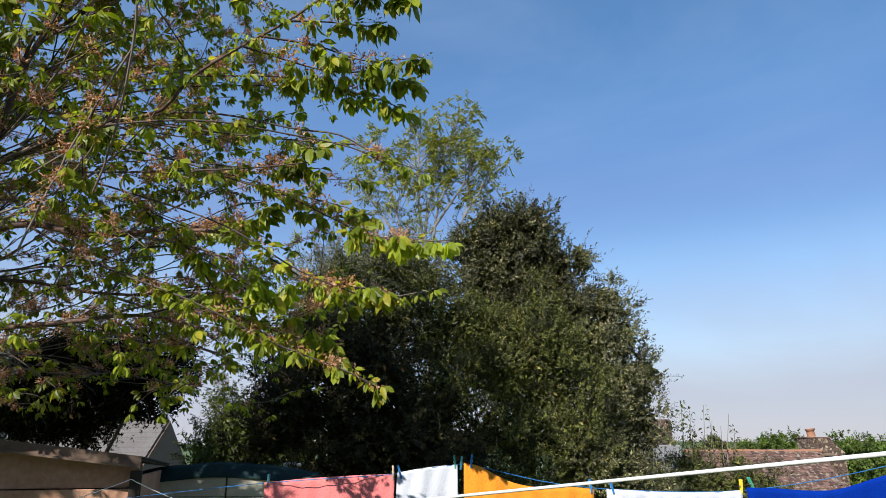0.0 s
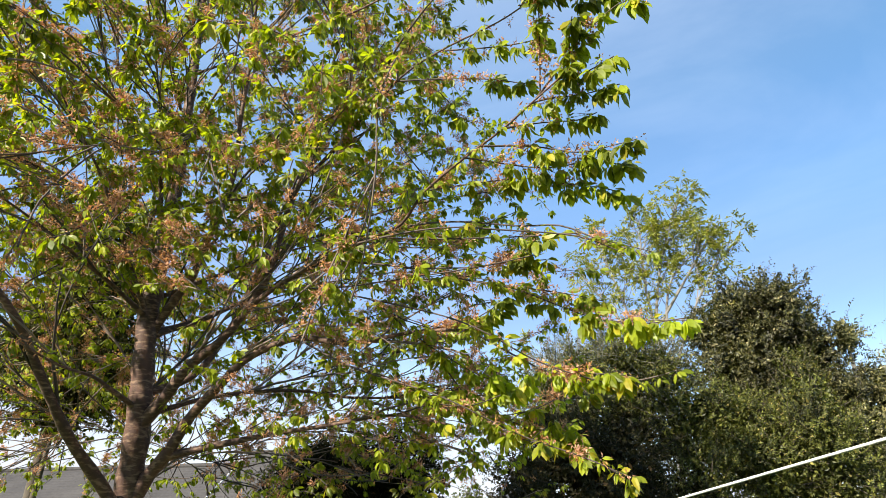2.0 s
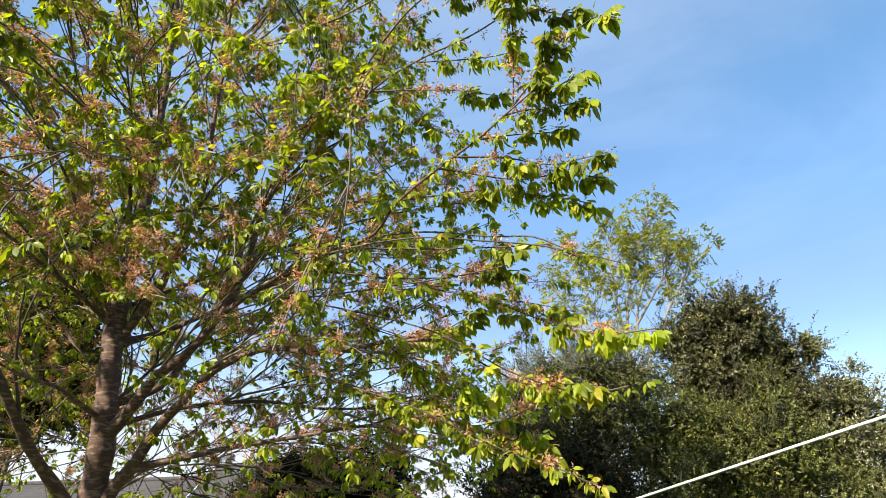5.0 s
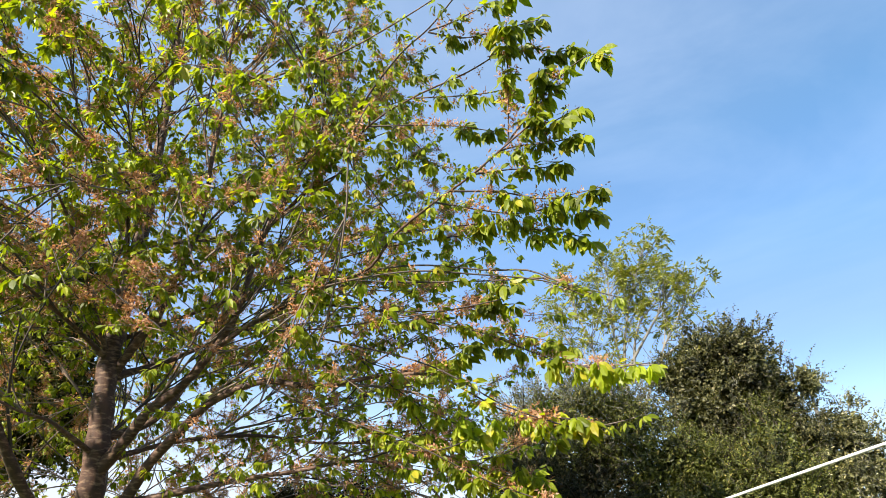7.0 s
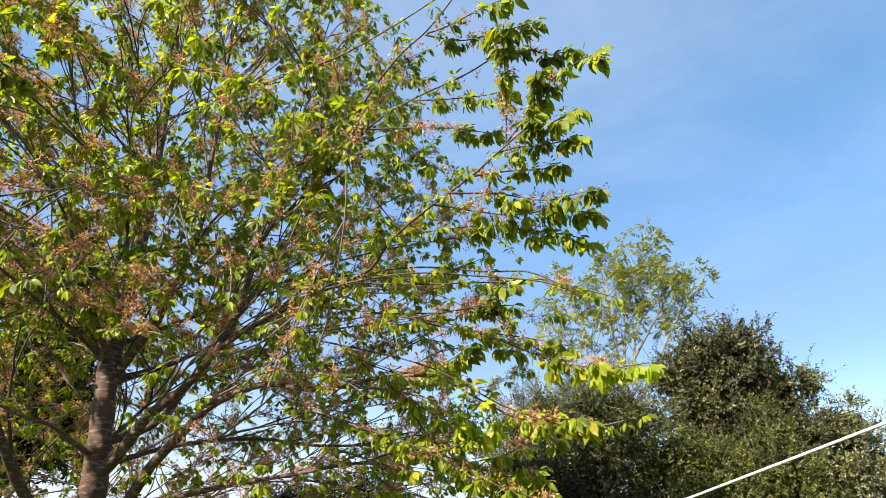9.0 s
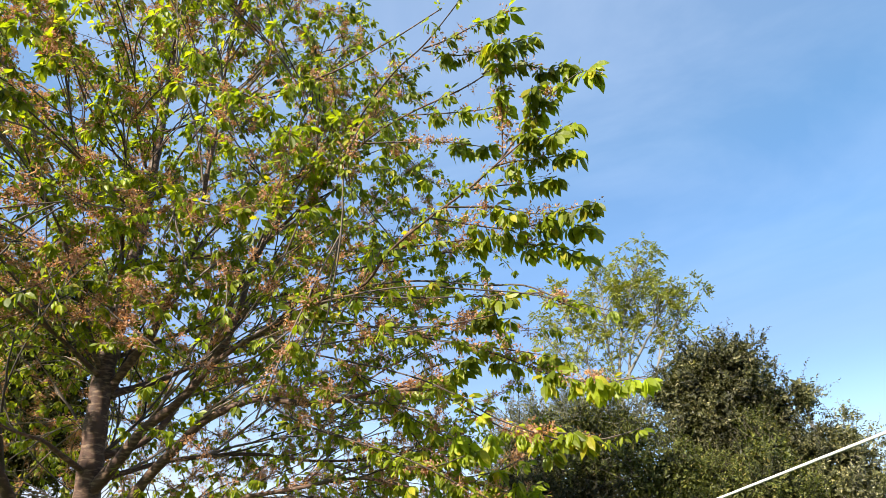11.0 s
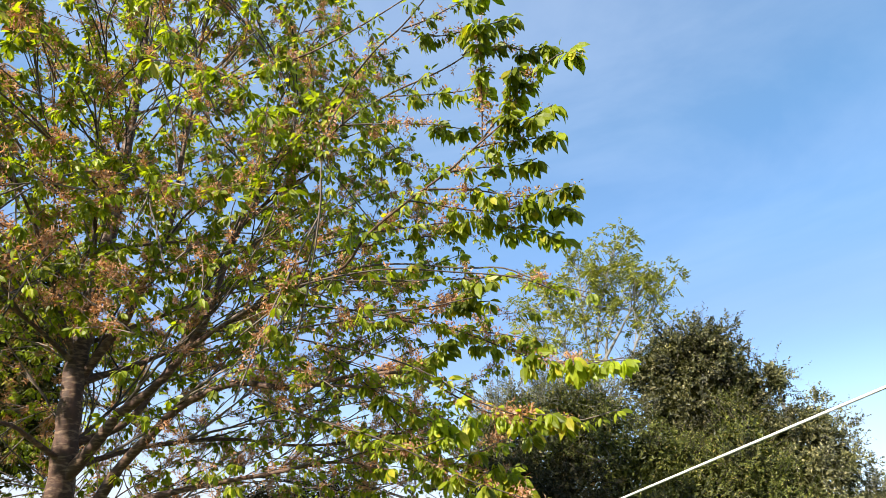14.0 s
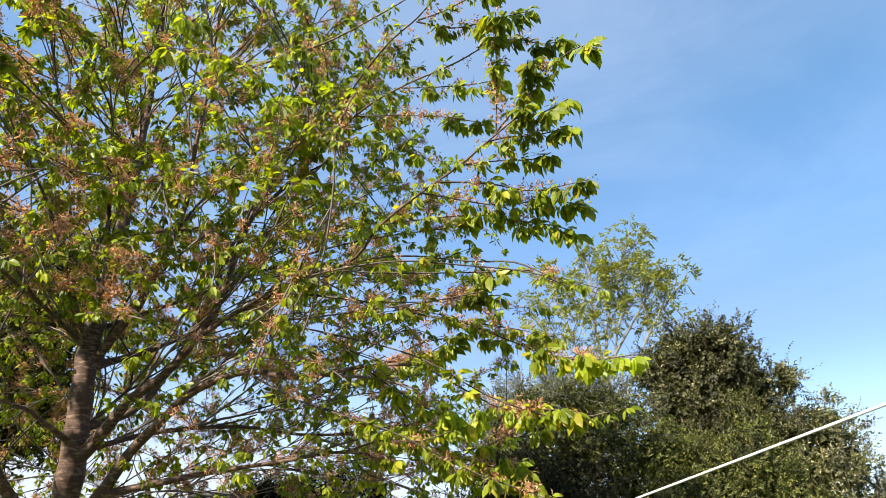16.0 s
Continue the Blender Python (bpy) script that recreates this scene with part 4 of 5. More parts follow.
# ---- shrubs and trees behind ----
def foliage_tree(name, root, blobs, leaves, size, wide, mat, bark, label, category, stem=0.09, sprig=0.26, seed=1, per=14, group="", rise=0.3, lump=0.42, airy=0.0):
    """A stem with a limb into each mass of the crown. Each mass carries smaller lumps, and these bear leafy sprigs that point outwards."""
    g = np.random.default_rng(seed)
    tree = thing(name, root, label, category, group)
    root = np.array(root, float)
    blobs = np.array(blobs, float)
    top = blobs[np.argmax(blobs[:, 2]), :3]
    tops = [root + (0, 0, -0.1), root * 0.6 + top * 0.4 + (0.05, 0, 0), top]
    line = spline(tops, 0.25)
    v, f = tube(line, np.linspace(stem, stem * 0.25, len(line)), 8)
    part("trunk", mesh_of("trunk", v, [f], bark, True), tree)
    for b in blobs:
        k = line[int(len(line) * g.uniform(0.25, 0.6))]
        m = (k + b[:3]) / 2 + (0, 0, -0.15)
        sub = spline([k, m, b[:3]], 0.25)
        v, f = tube(sub, np.linspace(stem * 0.45, stem * 0.1, len(sub)), 6)
        part("limb", mesh_of("limb", v, [f], bark, True), tree)
    # lumps over the masses
    area = blobs[:, 3] * blobs[:, 4] + blobs[:, 4] * blobs[:, 5] + blobs[:, 3] * blobs[:, 5]
    n = max(6, int(area.sum() * 3.2 / lump**2))
    pick = g.choice(len(blobs), n, p=area / area.sum())
    d = unit(g.normal(0, 1, (n, 3)))
    core = blobs[pick, :3] + d * g.uniform(0.72, 0.97, n)[:, None] * blobs[pick, 3:6]
    way = unit(d / blobs[pick, 3:6])
    ball = g.uniform(0.35, 0.8, n) * lump * np.minimum(1, blobs[pick, 3:6].min(1) / lump)
    # sprigs on the lumps
    m = int(leaves * 0.76 / per)
    on = g.choice(n, m, p=ball**2 / (ball**2).sum())
    e = unit(g.normal(0, 1, (m, 3)) + way[on] * 0.9)
    start = core[on] + e * ball[on][:, None] * g.uniform(0.45, 0.95, m)[:, None]
    run = unit(e + way[on] * 0.4 + (0, 0, rise) + g.normal(0, 0.35, (m, 3)))
    long = sprig * g.uniform(0.5, 1.25, m) * np.where(g.random(m) < 0.06 + airy, 1.7, 1.0)
    s = (np.arange(per) + 0.5) / per
    bow = unit(g.normal(0, 1, (m, 3)))[:, None] * (0.12 * long)[:, None, None] * (s**2)[None, :, None]
    place = (start[:, None] + run[:, None] * (long[:, None] * s[None])[:, :, None] + bow).reshape(-1, 3)
    stalk = np.repeat(run, per, 0)
    side = unit(np.cross(stalk, g.normal(0, 1, place.shape)))
    ahead = unit(stalk * g.uniform(0.35, 0.8, (len(place), 1)) + side)
    nrm = unit(stalk * 0.6 - side * 0.45 + (0, 0, 0.45) + g.normal(0, 0.35, place.shape))
    scale = g.uniform(0.65, 1.2, len(place)) * np.tile(np.interp(s, [0, 0.5, 1], [0.8, 1.1, 0.75]), m)
    # thinner leaves within, where little light comes
    k = leaves - m * per
    pin = g.choice(len(blobs), k, p=area / area.sum())
    di = unit(g.normal(0, 1, (k, 3)))
    place = np.vstack([place, blobs[pin, :3] + di * (g.uniform(0.3, 0.86, k))[:, None] * blobs[pin, 3:6]])
    ahead = np.vstack([ahead, unit(g.normal(0, 1, (k, 3)))])
    nrm = np.vstack([nrm, unit(di * 0.6 + g.normal(0, 0.7, (k, 3)))])
    scale = np.concatenate([scale, np.full(k, 1.75)])
    place[:, 2] = np.maximum(place[:, 2], 0.15 - 3.2 * np.clip((place[:, 1] - 8) / 26, 0, 1))
    v, t, q = scatter(small_leaf(wide), place, ahead, nrm, scale * size)
    tagged(part("crown", mesh_of("crown", v, [t], mat), tree), kind="stuff")
    # fine wood: shoots from the masses' hearts into the lumps, and some of the sprigs' own stalks
    bits = []
    for i in range(min(n, 400)):
        c = blobs[pick[i], :3]
        twig = spline([c + (core[i] - c) * 0.2, (c + core[i]) / 2 + g.normal(0, 0.06, 3), core[i] + way[i] * ball[i] * 0.6], 0.15)
        bits.append(tube(twig, np.linspace(0.012, 0.004, len(twig)), 3))
    for i in range(0, m, max(1, m // 1400)):
        bits.append(tube(np.array([start[i], start[i] + run[i] * long[i] * 0.5, start[i] + run[i] * long[i] * 0.95 + bow[i, -1]]), [0.004, 0.003, 0.002], 3))
    v, f = join(bits)
    tagged(part("twig_mass", mesh_of("twig_mass", v, [f], bark), tree), kind="stuff")
    return tree


foliage_tree("holly_tree", (1.7, 12.6, -0.3), [(0.98, 12.3, 6.38, 0.58, 0.7, 0.62), (1.58, 12.25, 6.36, 0.56, 0.7, 0.66), (1.28, 12.3, 5.95, 0.80, 0.85, 0.70), (0.9, 12.3, 5.54, 0.72, 0.8, 0.72), (1.57, 12.3, 5.43, 0.75, 0.85, 0.82), (2.1, 12.2, 5.75, 0.28, 0.4, 0.34), (2.22, 12.3, 4.85, 0.52, 0.6, 0.66), (0.79, 12.5, 4.47, 0.81, 0.8, 0.81), (1.6, 12.5, 4.1, 0.9, 0.8, 0.9)], 92000, 0.062, 0.52, M_HOLLY, M_DARKBARK, "tall dark glossy evergreen holly tree behind the hedge", "tree", 0.14, 0.24, 3, 14, rise=0.35, lump=0.40)
foliage_tree("bay_tree", (2.8, 12.2, -0.3), [(2.53, 12.1, 5.85, 0.18, 0.3, 0.30), (2.93, 12.0, 4.95, 0.30, 0.4, 0.40), (2.59, 12.0, 4.3, 0.58, 0.6, 0.62), (3.13, 12.0, 4.39, 0.27, 0.4, 0.34), (3.48, 12.0, 3.8, 0.27, 0.35, 0.25), (3.03, 12.0, 3.51, 0.58, 0.6, 0.58), (2.65, 12.0, 2.81, 0.78, 0.65, 0.62), (3.32, 12.0, 2.85, 0.42, 0.5, 0.45), (2.9, 12.0, 1.9, 0.8, 0.6, 0.7)], 60000, 0.062, 0.48, M_BAY, M_GREYBARK, "tall loose bay tree with mottled grey-green leaves, pale glints painted in", "tree", 0.10, 0.24, 14, 12, rise=0.4, lump=0.34, airy=0.06)
foliage_tree("privet_bush", (0.4, 11.0, 0.0), [(-0.22, 11.0, 4.48, 0.66, 0.75, 0.76), (-0.79, 11.1, 4.72, 0.38, 0.5, 0.50), (0.47, 11.1, 4.35, 0.58, 0.7, 0.82), (1.0, 11.0, 3.79, 0.60, 0.7, 0.82), (1.61, 11.0, 4.38, 0.50, 0.65, 0.82), (1.78, 10.9, 3.52, 0.60, 0.65, 0.74), (1.01, 10.9, 2.83, 0.88, 0.7, 0.62), (0.05, 10.9, 3.34, 0.7, 0.7, 0.79), (2.05, 10.9, 2.75, 0.62, 0.6, 0.53), (0.9, 10.9, 1.9, 1.2, 0.7, 0.7)], 104000, 0.046, 0.5, M_PRIVET, M_DARKBARK, "large olive-green small-leaved garden bush", "bush", 0.07, 0.26, 4, 18, rise=0.7, lump=0.40)
foliage_tree("hawthorn_bush", (-1.5, 10.9, 0.0), [(-1.52, 10.9, 5.25, 0.5, 0.5, 0.5), (-0.88, 10.9, 5.4, 0.45, 0.5, 0.45), (-2.02, 10.9, 5.0, 0.40, 0.5, 0.5), (-1.23, 10.9, 4.6, 0.63, 0.5, 0.45), (-0.4, 10.9, 5.2, 0.45, 0.5, 0.40), (-2.0, 10.9, 4.4, 0.5, 0.5, 0.5)], 40000, 0.045, 0.5, M_PRIVET, M_GREYBARK, "loose twiggy bush with small green leaves", "bush", 0.05, 0.30, 15, 12, rise=0.6, lump=0.36, airy=0.12)
foliage_tree("laurel_bush", (2.3, 10.9, 0.0), [(2.25, 10.9, 2.3, 0.6, 0.6, 0.7), (2.7, 11.0, 1.8, 0.7, 0.6, 0.8)], 14000, 0.065, 0.45, M_BAY, M_DARKBARK, "loose bush with mottled green leaves, pale glints painted in", "bush", 0.05, 0.26, 5, 12)
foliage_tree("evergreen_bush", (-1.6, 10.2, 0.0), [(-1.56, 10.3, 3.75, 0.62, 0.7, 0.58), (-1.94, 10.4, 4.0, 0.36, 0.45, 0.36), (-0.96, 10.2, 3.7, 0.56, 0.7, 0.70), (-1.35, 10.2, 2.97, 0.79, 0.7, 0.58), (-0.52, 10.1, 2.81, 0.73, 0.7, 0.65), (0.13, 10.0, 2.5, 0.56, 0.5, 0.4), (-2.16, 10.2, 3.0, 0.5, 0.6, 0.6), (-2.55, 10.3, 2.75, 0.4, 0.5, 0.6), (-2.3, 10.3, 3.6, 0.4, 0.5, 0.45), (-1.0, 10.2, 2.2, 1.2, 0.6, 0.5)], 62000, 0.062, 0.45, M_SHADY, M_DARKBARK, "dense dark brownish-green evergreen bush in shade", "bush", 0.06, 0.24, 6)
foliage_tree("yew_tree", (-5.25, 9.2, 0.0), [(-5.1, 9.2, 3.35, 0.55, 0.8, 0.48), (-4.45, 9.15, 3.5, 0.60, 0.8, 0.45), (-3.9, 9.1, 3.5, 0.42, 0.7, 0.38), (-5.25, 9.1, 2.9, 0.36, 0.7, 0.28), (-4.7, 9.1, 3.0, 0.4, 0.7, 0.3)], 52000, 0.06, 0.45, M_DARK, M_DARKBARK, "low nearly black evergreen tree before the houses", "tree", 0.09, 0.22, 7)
foliage_tree("elder_bush", (-3.7, 13.0, -0.4), [(-4.3, 13.0, 2.1, 0.35, 0.5, 0.65), (-3.95, 13.0, 2.65, 0.5, 0.6, 0.75), (-3.5, 13.0, 2.4, 0.7, 0.6, 0.8), (-2.8, 13.0, 2.2, 0.7, 0.6, 0.7), (-3.7, 13.0, 1.4, 0.9, 0.6, 0.9)], 22000, 0.08, 0.45, M_BRIGHT, M_DARKBARK, "bright green leafy elder bush in sunlight", "bush", 0.04, 0.28, 8, 10)
foliage_tree("conifer_tree", (-7.6, 6.4, 0.0), [(-7.3, 6.4, 4.5, 0.85, 0.8, 0.7), (-7.4, 6.5, 5.2, 0.85, 0.8, 1.0), (-7.7, 6.6, 6.4, 0.7, 0.7, 1.0)], 48000, 0.07, 0.45, M_CONIFER, M_DARKBARK, "dark green dense conifer beside the cherry tree", "tree", 0.11, 0.26, 9)


def build_ash():
    g = np.random.default_rng(21)
    tree = thing("ash_tree", (-0.2, 14.2, -0.5), "slender ash tree with pale grey stems and sparse new leaves", "tree")
    nodes, ways = [], []
    stems = [[(-0.20, 14.20, -0.60), (-0.24, 14.10, 3.50), (-0.39, 14.00, 6.60), (-0.24, 14.00, 7.93), (0.01, 14.00, 8.83), (0.24, 14.00, 9.46)],
             [(-0.36, 14.10, 5.25), (-0.84, 14.00, 6.86), (-1.19, 14.00, 8.03), (-1.46, 14.00, 8.83)],
             [(-0.36, 14.00, 5.43), (0.31, 14.00, 7.04), (0.81, 14.00, 7.93), (1.21, 14.00, 8.39)],
             [(-0.36, 14.00, 6.32), (-0.54, 14.00, 7.85), (-0.51, 14.00, 9.33)],
             [(-0.30, 14.05, 4.54), (-1.44, 14.00, 5.61), (-2.32, 14.00, 6.24), (-3.02, 14.00, 6.42)],
             [(-0.29, 14.00, 6.96), (0.41, 14.00, 8.03), (0.86, 14.00, 8.74)],
             [(0.31, 14.00, 7.04), (0.86, 14.00, 7.40), (1.26, 14.00, 7.67)],
             [(-0.73, 14.00, 6.50), (-1.34, 14.00, 7.40), (-1.74, 14.00, 8.03)],
             [(-0.24, 14.00, 6.60), (-0.04, 14.00, 7.75), (0.56, 14.00, 8.47)]]
    for k, s in enumerate(stems):
        line = spline(s, 0.12)
        v, f = tube(line, np.linspace(0.10 if k == 0 else 0.036, 0.010, len(line)), 7)
        part("trunk" if k == 0 else "limb", mesh_of("stem", v, [f], M_GREYBARK, True), tree)
        nodes.append(line[len(line) // 3 :])
        ways.append(unit(np.gradient(line, axis=0))[len(line) // 3 :])
    P, W = np.vstack(nodes), np.vstack(ways)
    ok = P[:, 2] > 5
    P, W = P[ok], W[ok]
    bits, place, ahead, size = [], [], [], []
    ends = np.clip((P[:, 2] - 5.8) / 3.0, 0.14, 1.0)
    for _ in range(300):
        i = g.choice(len(P), p=ends / ends.sum())
        n = g.uniform(0.3, 0.65)
        d = unit(W[i] * 0.6 + g.normal(0, 0.6, 3) * (1.2, 0.8, 0.8) + (0, 0, 0.3))
        line = spline([P[i], P[i] + d * n * 0.5, P[i] + d * n + (0, 0, n * 0.2)], 0.12)
        bare = g.random() > np.interp(P[i][2], [5.0, 6.5, 7.5], [0.25, 0.6, 0.9])
        if bare and g.random() < 0.4:
            continue
        bits.append(tube(line, np.linspace(0.010, 0.004, len(line)), 3))
        if bare:
            continue
        for _ in range(int(g.integers(5, 9))):  # a rosette of pinnate leaves at the shoot's end
            a = unit(g.normal(0, 0.8, 3) + d * 0.5 + (0, 0, 0.1))
            b = unit(np.cross(a, (0, 0, 1.0)) + g.normal(0, 0.2, 3))
            m = g.uniform(0.14, 0.24)
            for s in (0.35, 0.55, 0.75, 0.92):
                for side in (-1, 1):
                    place.append(line[-1] + a * m * s + (0, 0, -0.07 * s * s))
                    ahead.append(unit(b * side + a * 0.5 + (0, 0, -0.4)))
                    size.append(g.uniform(0.06, 0.10))
            place.append(line[-1] + a * m + (0, 0, -0.07))
            ahead.append(a)
            size.append(0.09)
    v, f = join(bits)
    tagged(part("twig_mass", mesh_of("twig_mass", v, [f], M_GREYBARK), tree), kind="stuff")
    place, ahead, size = np.array(place), np.array(ahead), np.array(size)
    v, t, q = scatter(small_leaf(0.42), place, ahead, np.array([0, 0, 1.0]) + g.normal(0, 0.4, place.shape), size)
    tagged(part("crown", mesh_of("crown", v, [t], M_ASH), tree, "sparse pale yellow-green pinnate leaves"), kind="stuff")


build_ash()


# ---- houses ----
def prism(name, x0, x1, y0, y1, z0, eave, ridge, over, mats, label, group=""):
    """A house: brick walls and a slate roof whose ridge runs along x."""
    h = thing(name, ((x0 + x1) / 2, (y0 + y1) / 2, z0), label, "house", group)
    ym = (y0 + y1) / 2
    part("wall", box("wall", x0, x1, y0, y1, z0, eave, mats[0], 0.02), h)
    for x in (x0, x1):
        bm = bmesh.new()
        lo = [bm.verts.new((x + s, y, z)) for s in (-0.1, 0.1) for y, z in ((y0, eave), (y1, eave), (ym, ridge - 0.08))]
        bm.faces.new(lo[:3])
        bm.faces.new(lo[:2:-1])
        for a, b in ((0, 1), (1, 2), (2, 0)):
            bm.faces.new((lo[a], lo[a + 3], lo[b + 3], lo[b]))
        part("gable", from_bm("gable", bm, mats[0]), h)
    slope = (ridge - eave) / (ym - y0)
    for sgn, ye in ((1, y0 - over), (-1, y1 + over)):
        courses = []
        n = 16
        for k in range(n):
            ya, yb = ye + (ym - ye) * k / n, ye + (ym - ye) * (k + 1.25) / n
            za, zb = eave - slope * over + (ridge - eave + slope * over) * k / n, eave - slope * over + (ridge - eave + slope * over) * (k + 1.25) / n
            v = np.array([(x, y, z + u) for u in (0.0, 0.014) for x, y, z in ((x0 - 0.2, ya, za + 0.012), (x1 + 0.2, ya, za + 0.012), (x1 + 0.2, yb, zb), (x0 - 0.2, yb, zb))])
            f = np.array([[0, 1, 2, 3], [4, 5, 6, 7], [0, 1, 5, 4], [1, 2, 6, 5], [2, 3, 7, 6], [3, 0, 4, 7]])
            courses.append((v, f))
        for v, f in courses:
            part("roof_course", mesh_of("roof_course", v, [f], mats[1]), h)
    line = np.array([(x, ym, ridge + 0.05) for x in np.linspace(x0 - 0.2, x1 + 0.2, 20)])
    v, f = tube(line, np.full(20, 0.11), 8)
    part("ridge_tiles", mesh_of("ridge_tiles", v, [f], mats[2], True), h)
    v, f = tube(np.array([(x0 - 0.2, y0 - over - 0.06, eave - slope * over), (x1 + 0.2, y0 - over - 0.06, eave - slope * over)]), [0.06, 0.06], 8)
    part("gutter", mesh_of("gutter", v, [f], M_UPVC, True), h, "white plastic gutter")
    for x in (x0 - 0.22, x1 + 0.22):
        for ye in (y0 - over, y1 + over):
            d = Vector((0, ym - ye, ridge - eave + slope * over))
            bm = bmesh.new()
            bmesh.ops.create_cube(bm, size=1.0)
            rot = Matrix.Rotation(math.atan2(d.z, d.y), 4, "X")
            m = Matrix.Translation((x, (ye + ym) / 2, (eave - slope * over + ridge) / 2)) @ rot @ Matrix.Diagonal((0.03, d.length, 0.12, 1))
            bmesh.ops.transform(bm, matrix=m, verts=bm.verts[:])
            part("bargeboard", from_bm("bargeboard", bm, M_UPVC), h, "white bargeboard")
    return h


def house_window(h, x, y, z, w, tall, lights=2):
    """A white window in the wall that faces -y: frame, panes, sill."""
    f = []
    for a, b, c, d in [(x, x + w, z, z + 0.07), (x, x + w, z + tall - 0.07, z + tall)]:
        f.append((a, b, c, d))
    for k in range(lights + 1):
        a = x + (w - 0.07) * k / lights
        f.append((a, a + 0.07, z + 0.07, z + tall - 0.07))
    bm = bmesh.new()
    for a, b, c, d in f:
        r = bmesh.ops.create_cube(bm, size=1.0)
        for v in r["verts"]:
            v.co = Vector((a + (v.co.x + 0.5) * (b - a), y - 0.06 + (v.co.y + 0.5) * 0.1, c + (v.co.z + 0.5) * (d - c)))
    win = part("window", from_bm("window", bm, M_UPVC), h, "white plastic window")
    for k in range(lights):
        a = x + 0.07 + (w - 0.07) * k / lights
        part("pane", box("pane", a, a + (w - 0.07) / lights - 0.07, y - 0.03, y - 0.015, z + 0.07, z + tall - 0.07, M_GLASS, 0), win)
    part("sill", box("sill", x - 0.08, x + w + 0.08, y - 0.14, y + 0.02, z - 0.06, z - 0.002, M_UPVC, 0.01), win)


house = prism("brick_house", -18.6, -14.2, 24.0, 30.0, -2.9, 4.1, 6.5, 0.35, (M_BRICK, M_SLATE, M_SLATE), "orange brick house with grey roof and white windows", "houses beyond the garden")
for x in (-18.2, -16.0):
    house_window(house, x, 24.0, 2.35, 1.3, 1.2)
    house_window(house, x, 24.0, -0.5, 1.3, 1.3)
house = prism("brick_house", -35.0, -19.2, 24.5, 31.5, -2.9, 4.1, 6.15, 0.35, (M_BRICK, M_SLATE, M_SLATE), "long orange brick house with grey roof and white windows", "houses beyond the garden")
for x in (-33.2, -30.4, -27.5, -24.8, -22.8, -20.8):
    house_window(house, x, 24.5, 2.55, 1.3, 1.15)
    house_window(house, x, 24.5, -0.5, 1.3, 1.3)


def build_outbuilding():
    """A low grey-roofed outbuilding, its gable end to the right in shade."""
    h = thing("outbuilding", (-8.95, 19.5, -2.0), "low outbuilding with pale grey roof and brown rendered gable", "building")
    part("wall", box("wall", -11.4, -7.75, 18.5, 21.5, -2.2, 2.1, M_RENDER, 0.02), h)
    bm = bmesh.new()
    v = [bm.verts.new(p) for p in ((-7.75, 18.5, 2.1), (-7.75, 21.5, 2.1), (-7.75, 20.0, 3.24), (-7.9, 18.5, 2.1), (-7.9, 21.5, 2.1), (-7.9, 20.0, 3.24))]
    bm.faces.new(v[:3])
    bm.faces.new(v[:2:-1])
    for a, b in ((0, 1), (1, 2), (2, 0)):
        bm.faces.new((v[a], v[a + 3], v[b + 3], v[b]))
    part("gable", from_bm("gable", bm, M_RENDER), h, "brown rendered gable")
    for s in (-1, 1):
        rows = []
        for k in range(10):
            ya, yb = 20 + s * (1.7 - 0.17 * k), 20 + s * (1.7 - 0.17 * (k + 1.2))
            za, zb = 1.97 + 0.130 * k, 1.97 + 0.130 * (k + 1.2)
            p = np.array([(x, y, z + u) for u in (0, 0.03) for x, y, z in ((-11.6, ya, za + 0.03), (-7.8, ya, za + 0.03), (-7.8, yb, zb), (-11.6, yb, zb))])
            rows.append((p, np.array([[0, 1, 2, 3], [4, 5, 6, 7], [0, 1, 5, 4], [1, 2, 6, 5], [2, 3, 7, 6], [3, 0, 4, 7]])))
        for p, f in rows:
            part("roof_course", mesh_of("roof_course", p, [f], M_PALEROOF), h)


build_outbuilding()


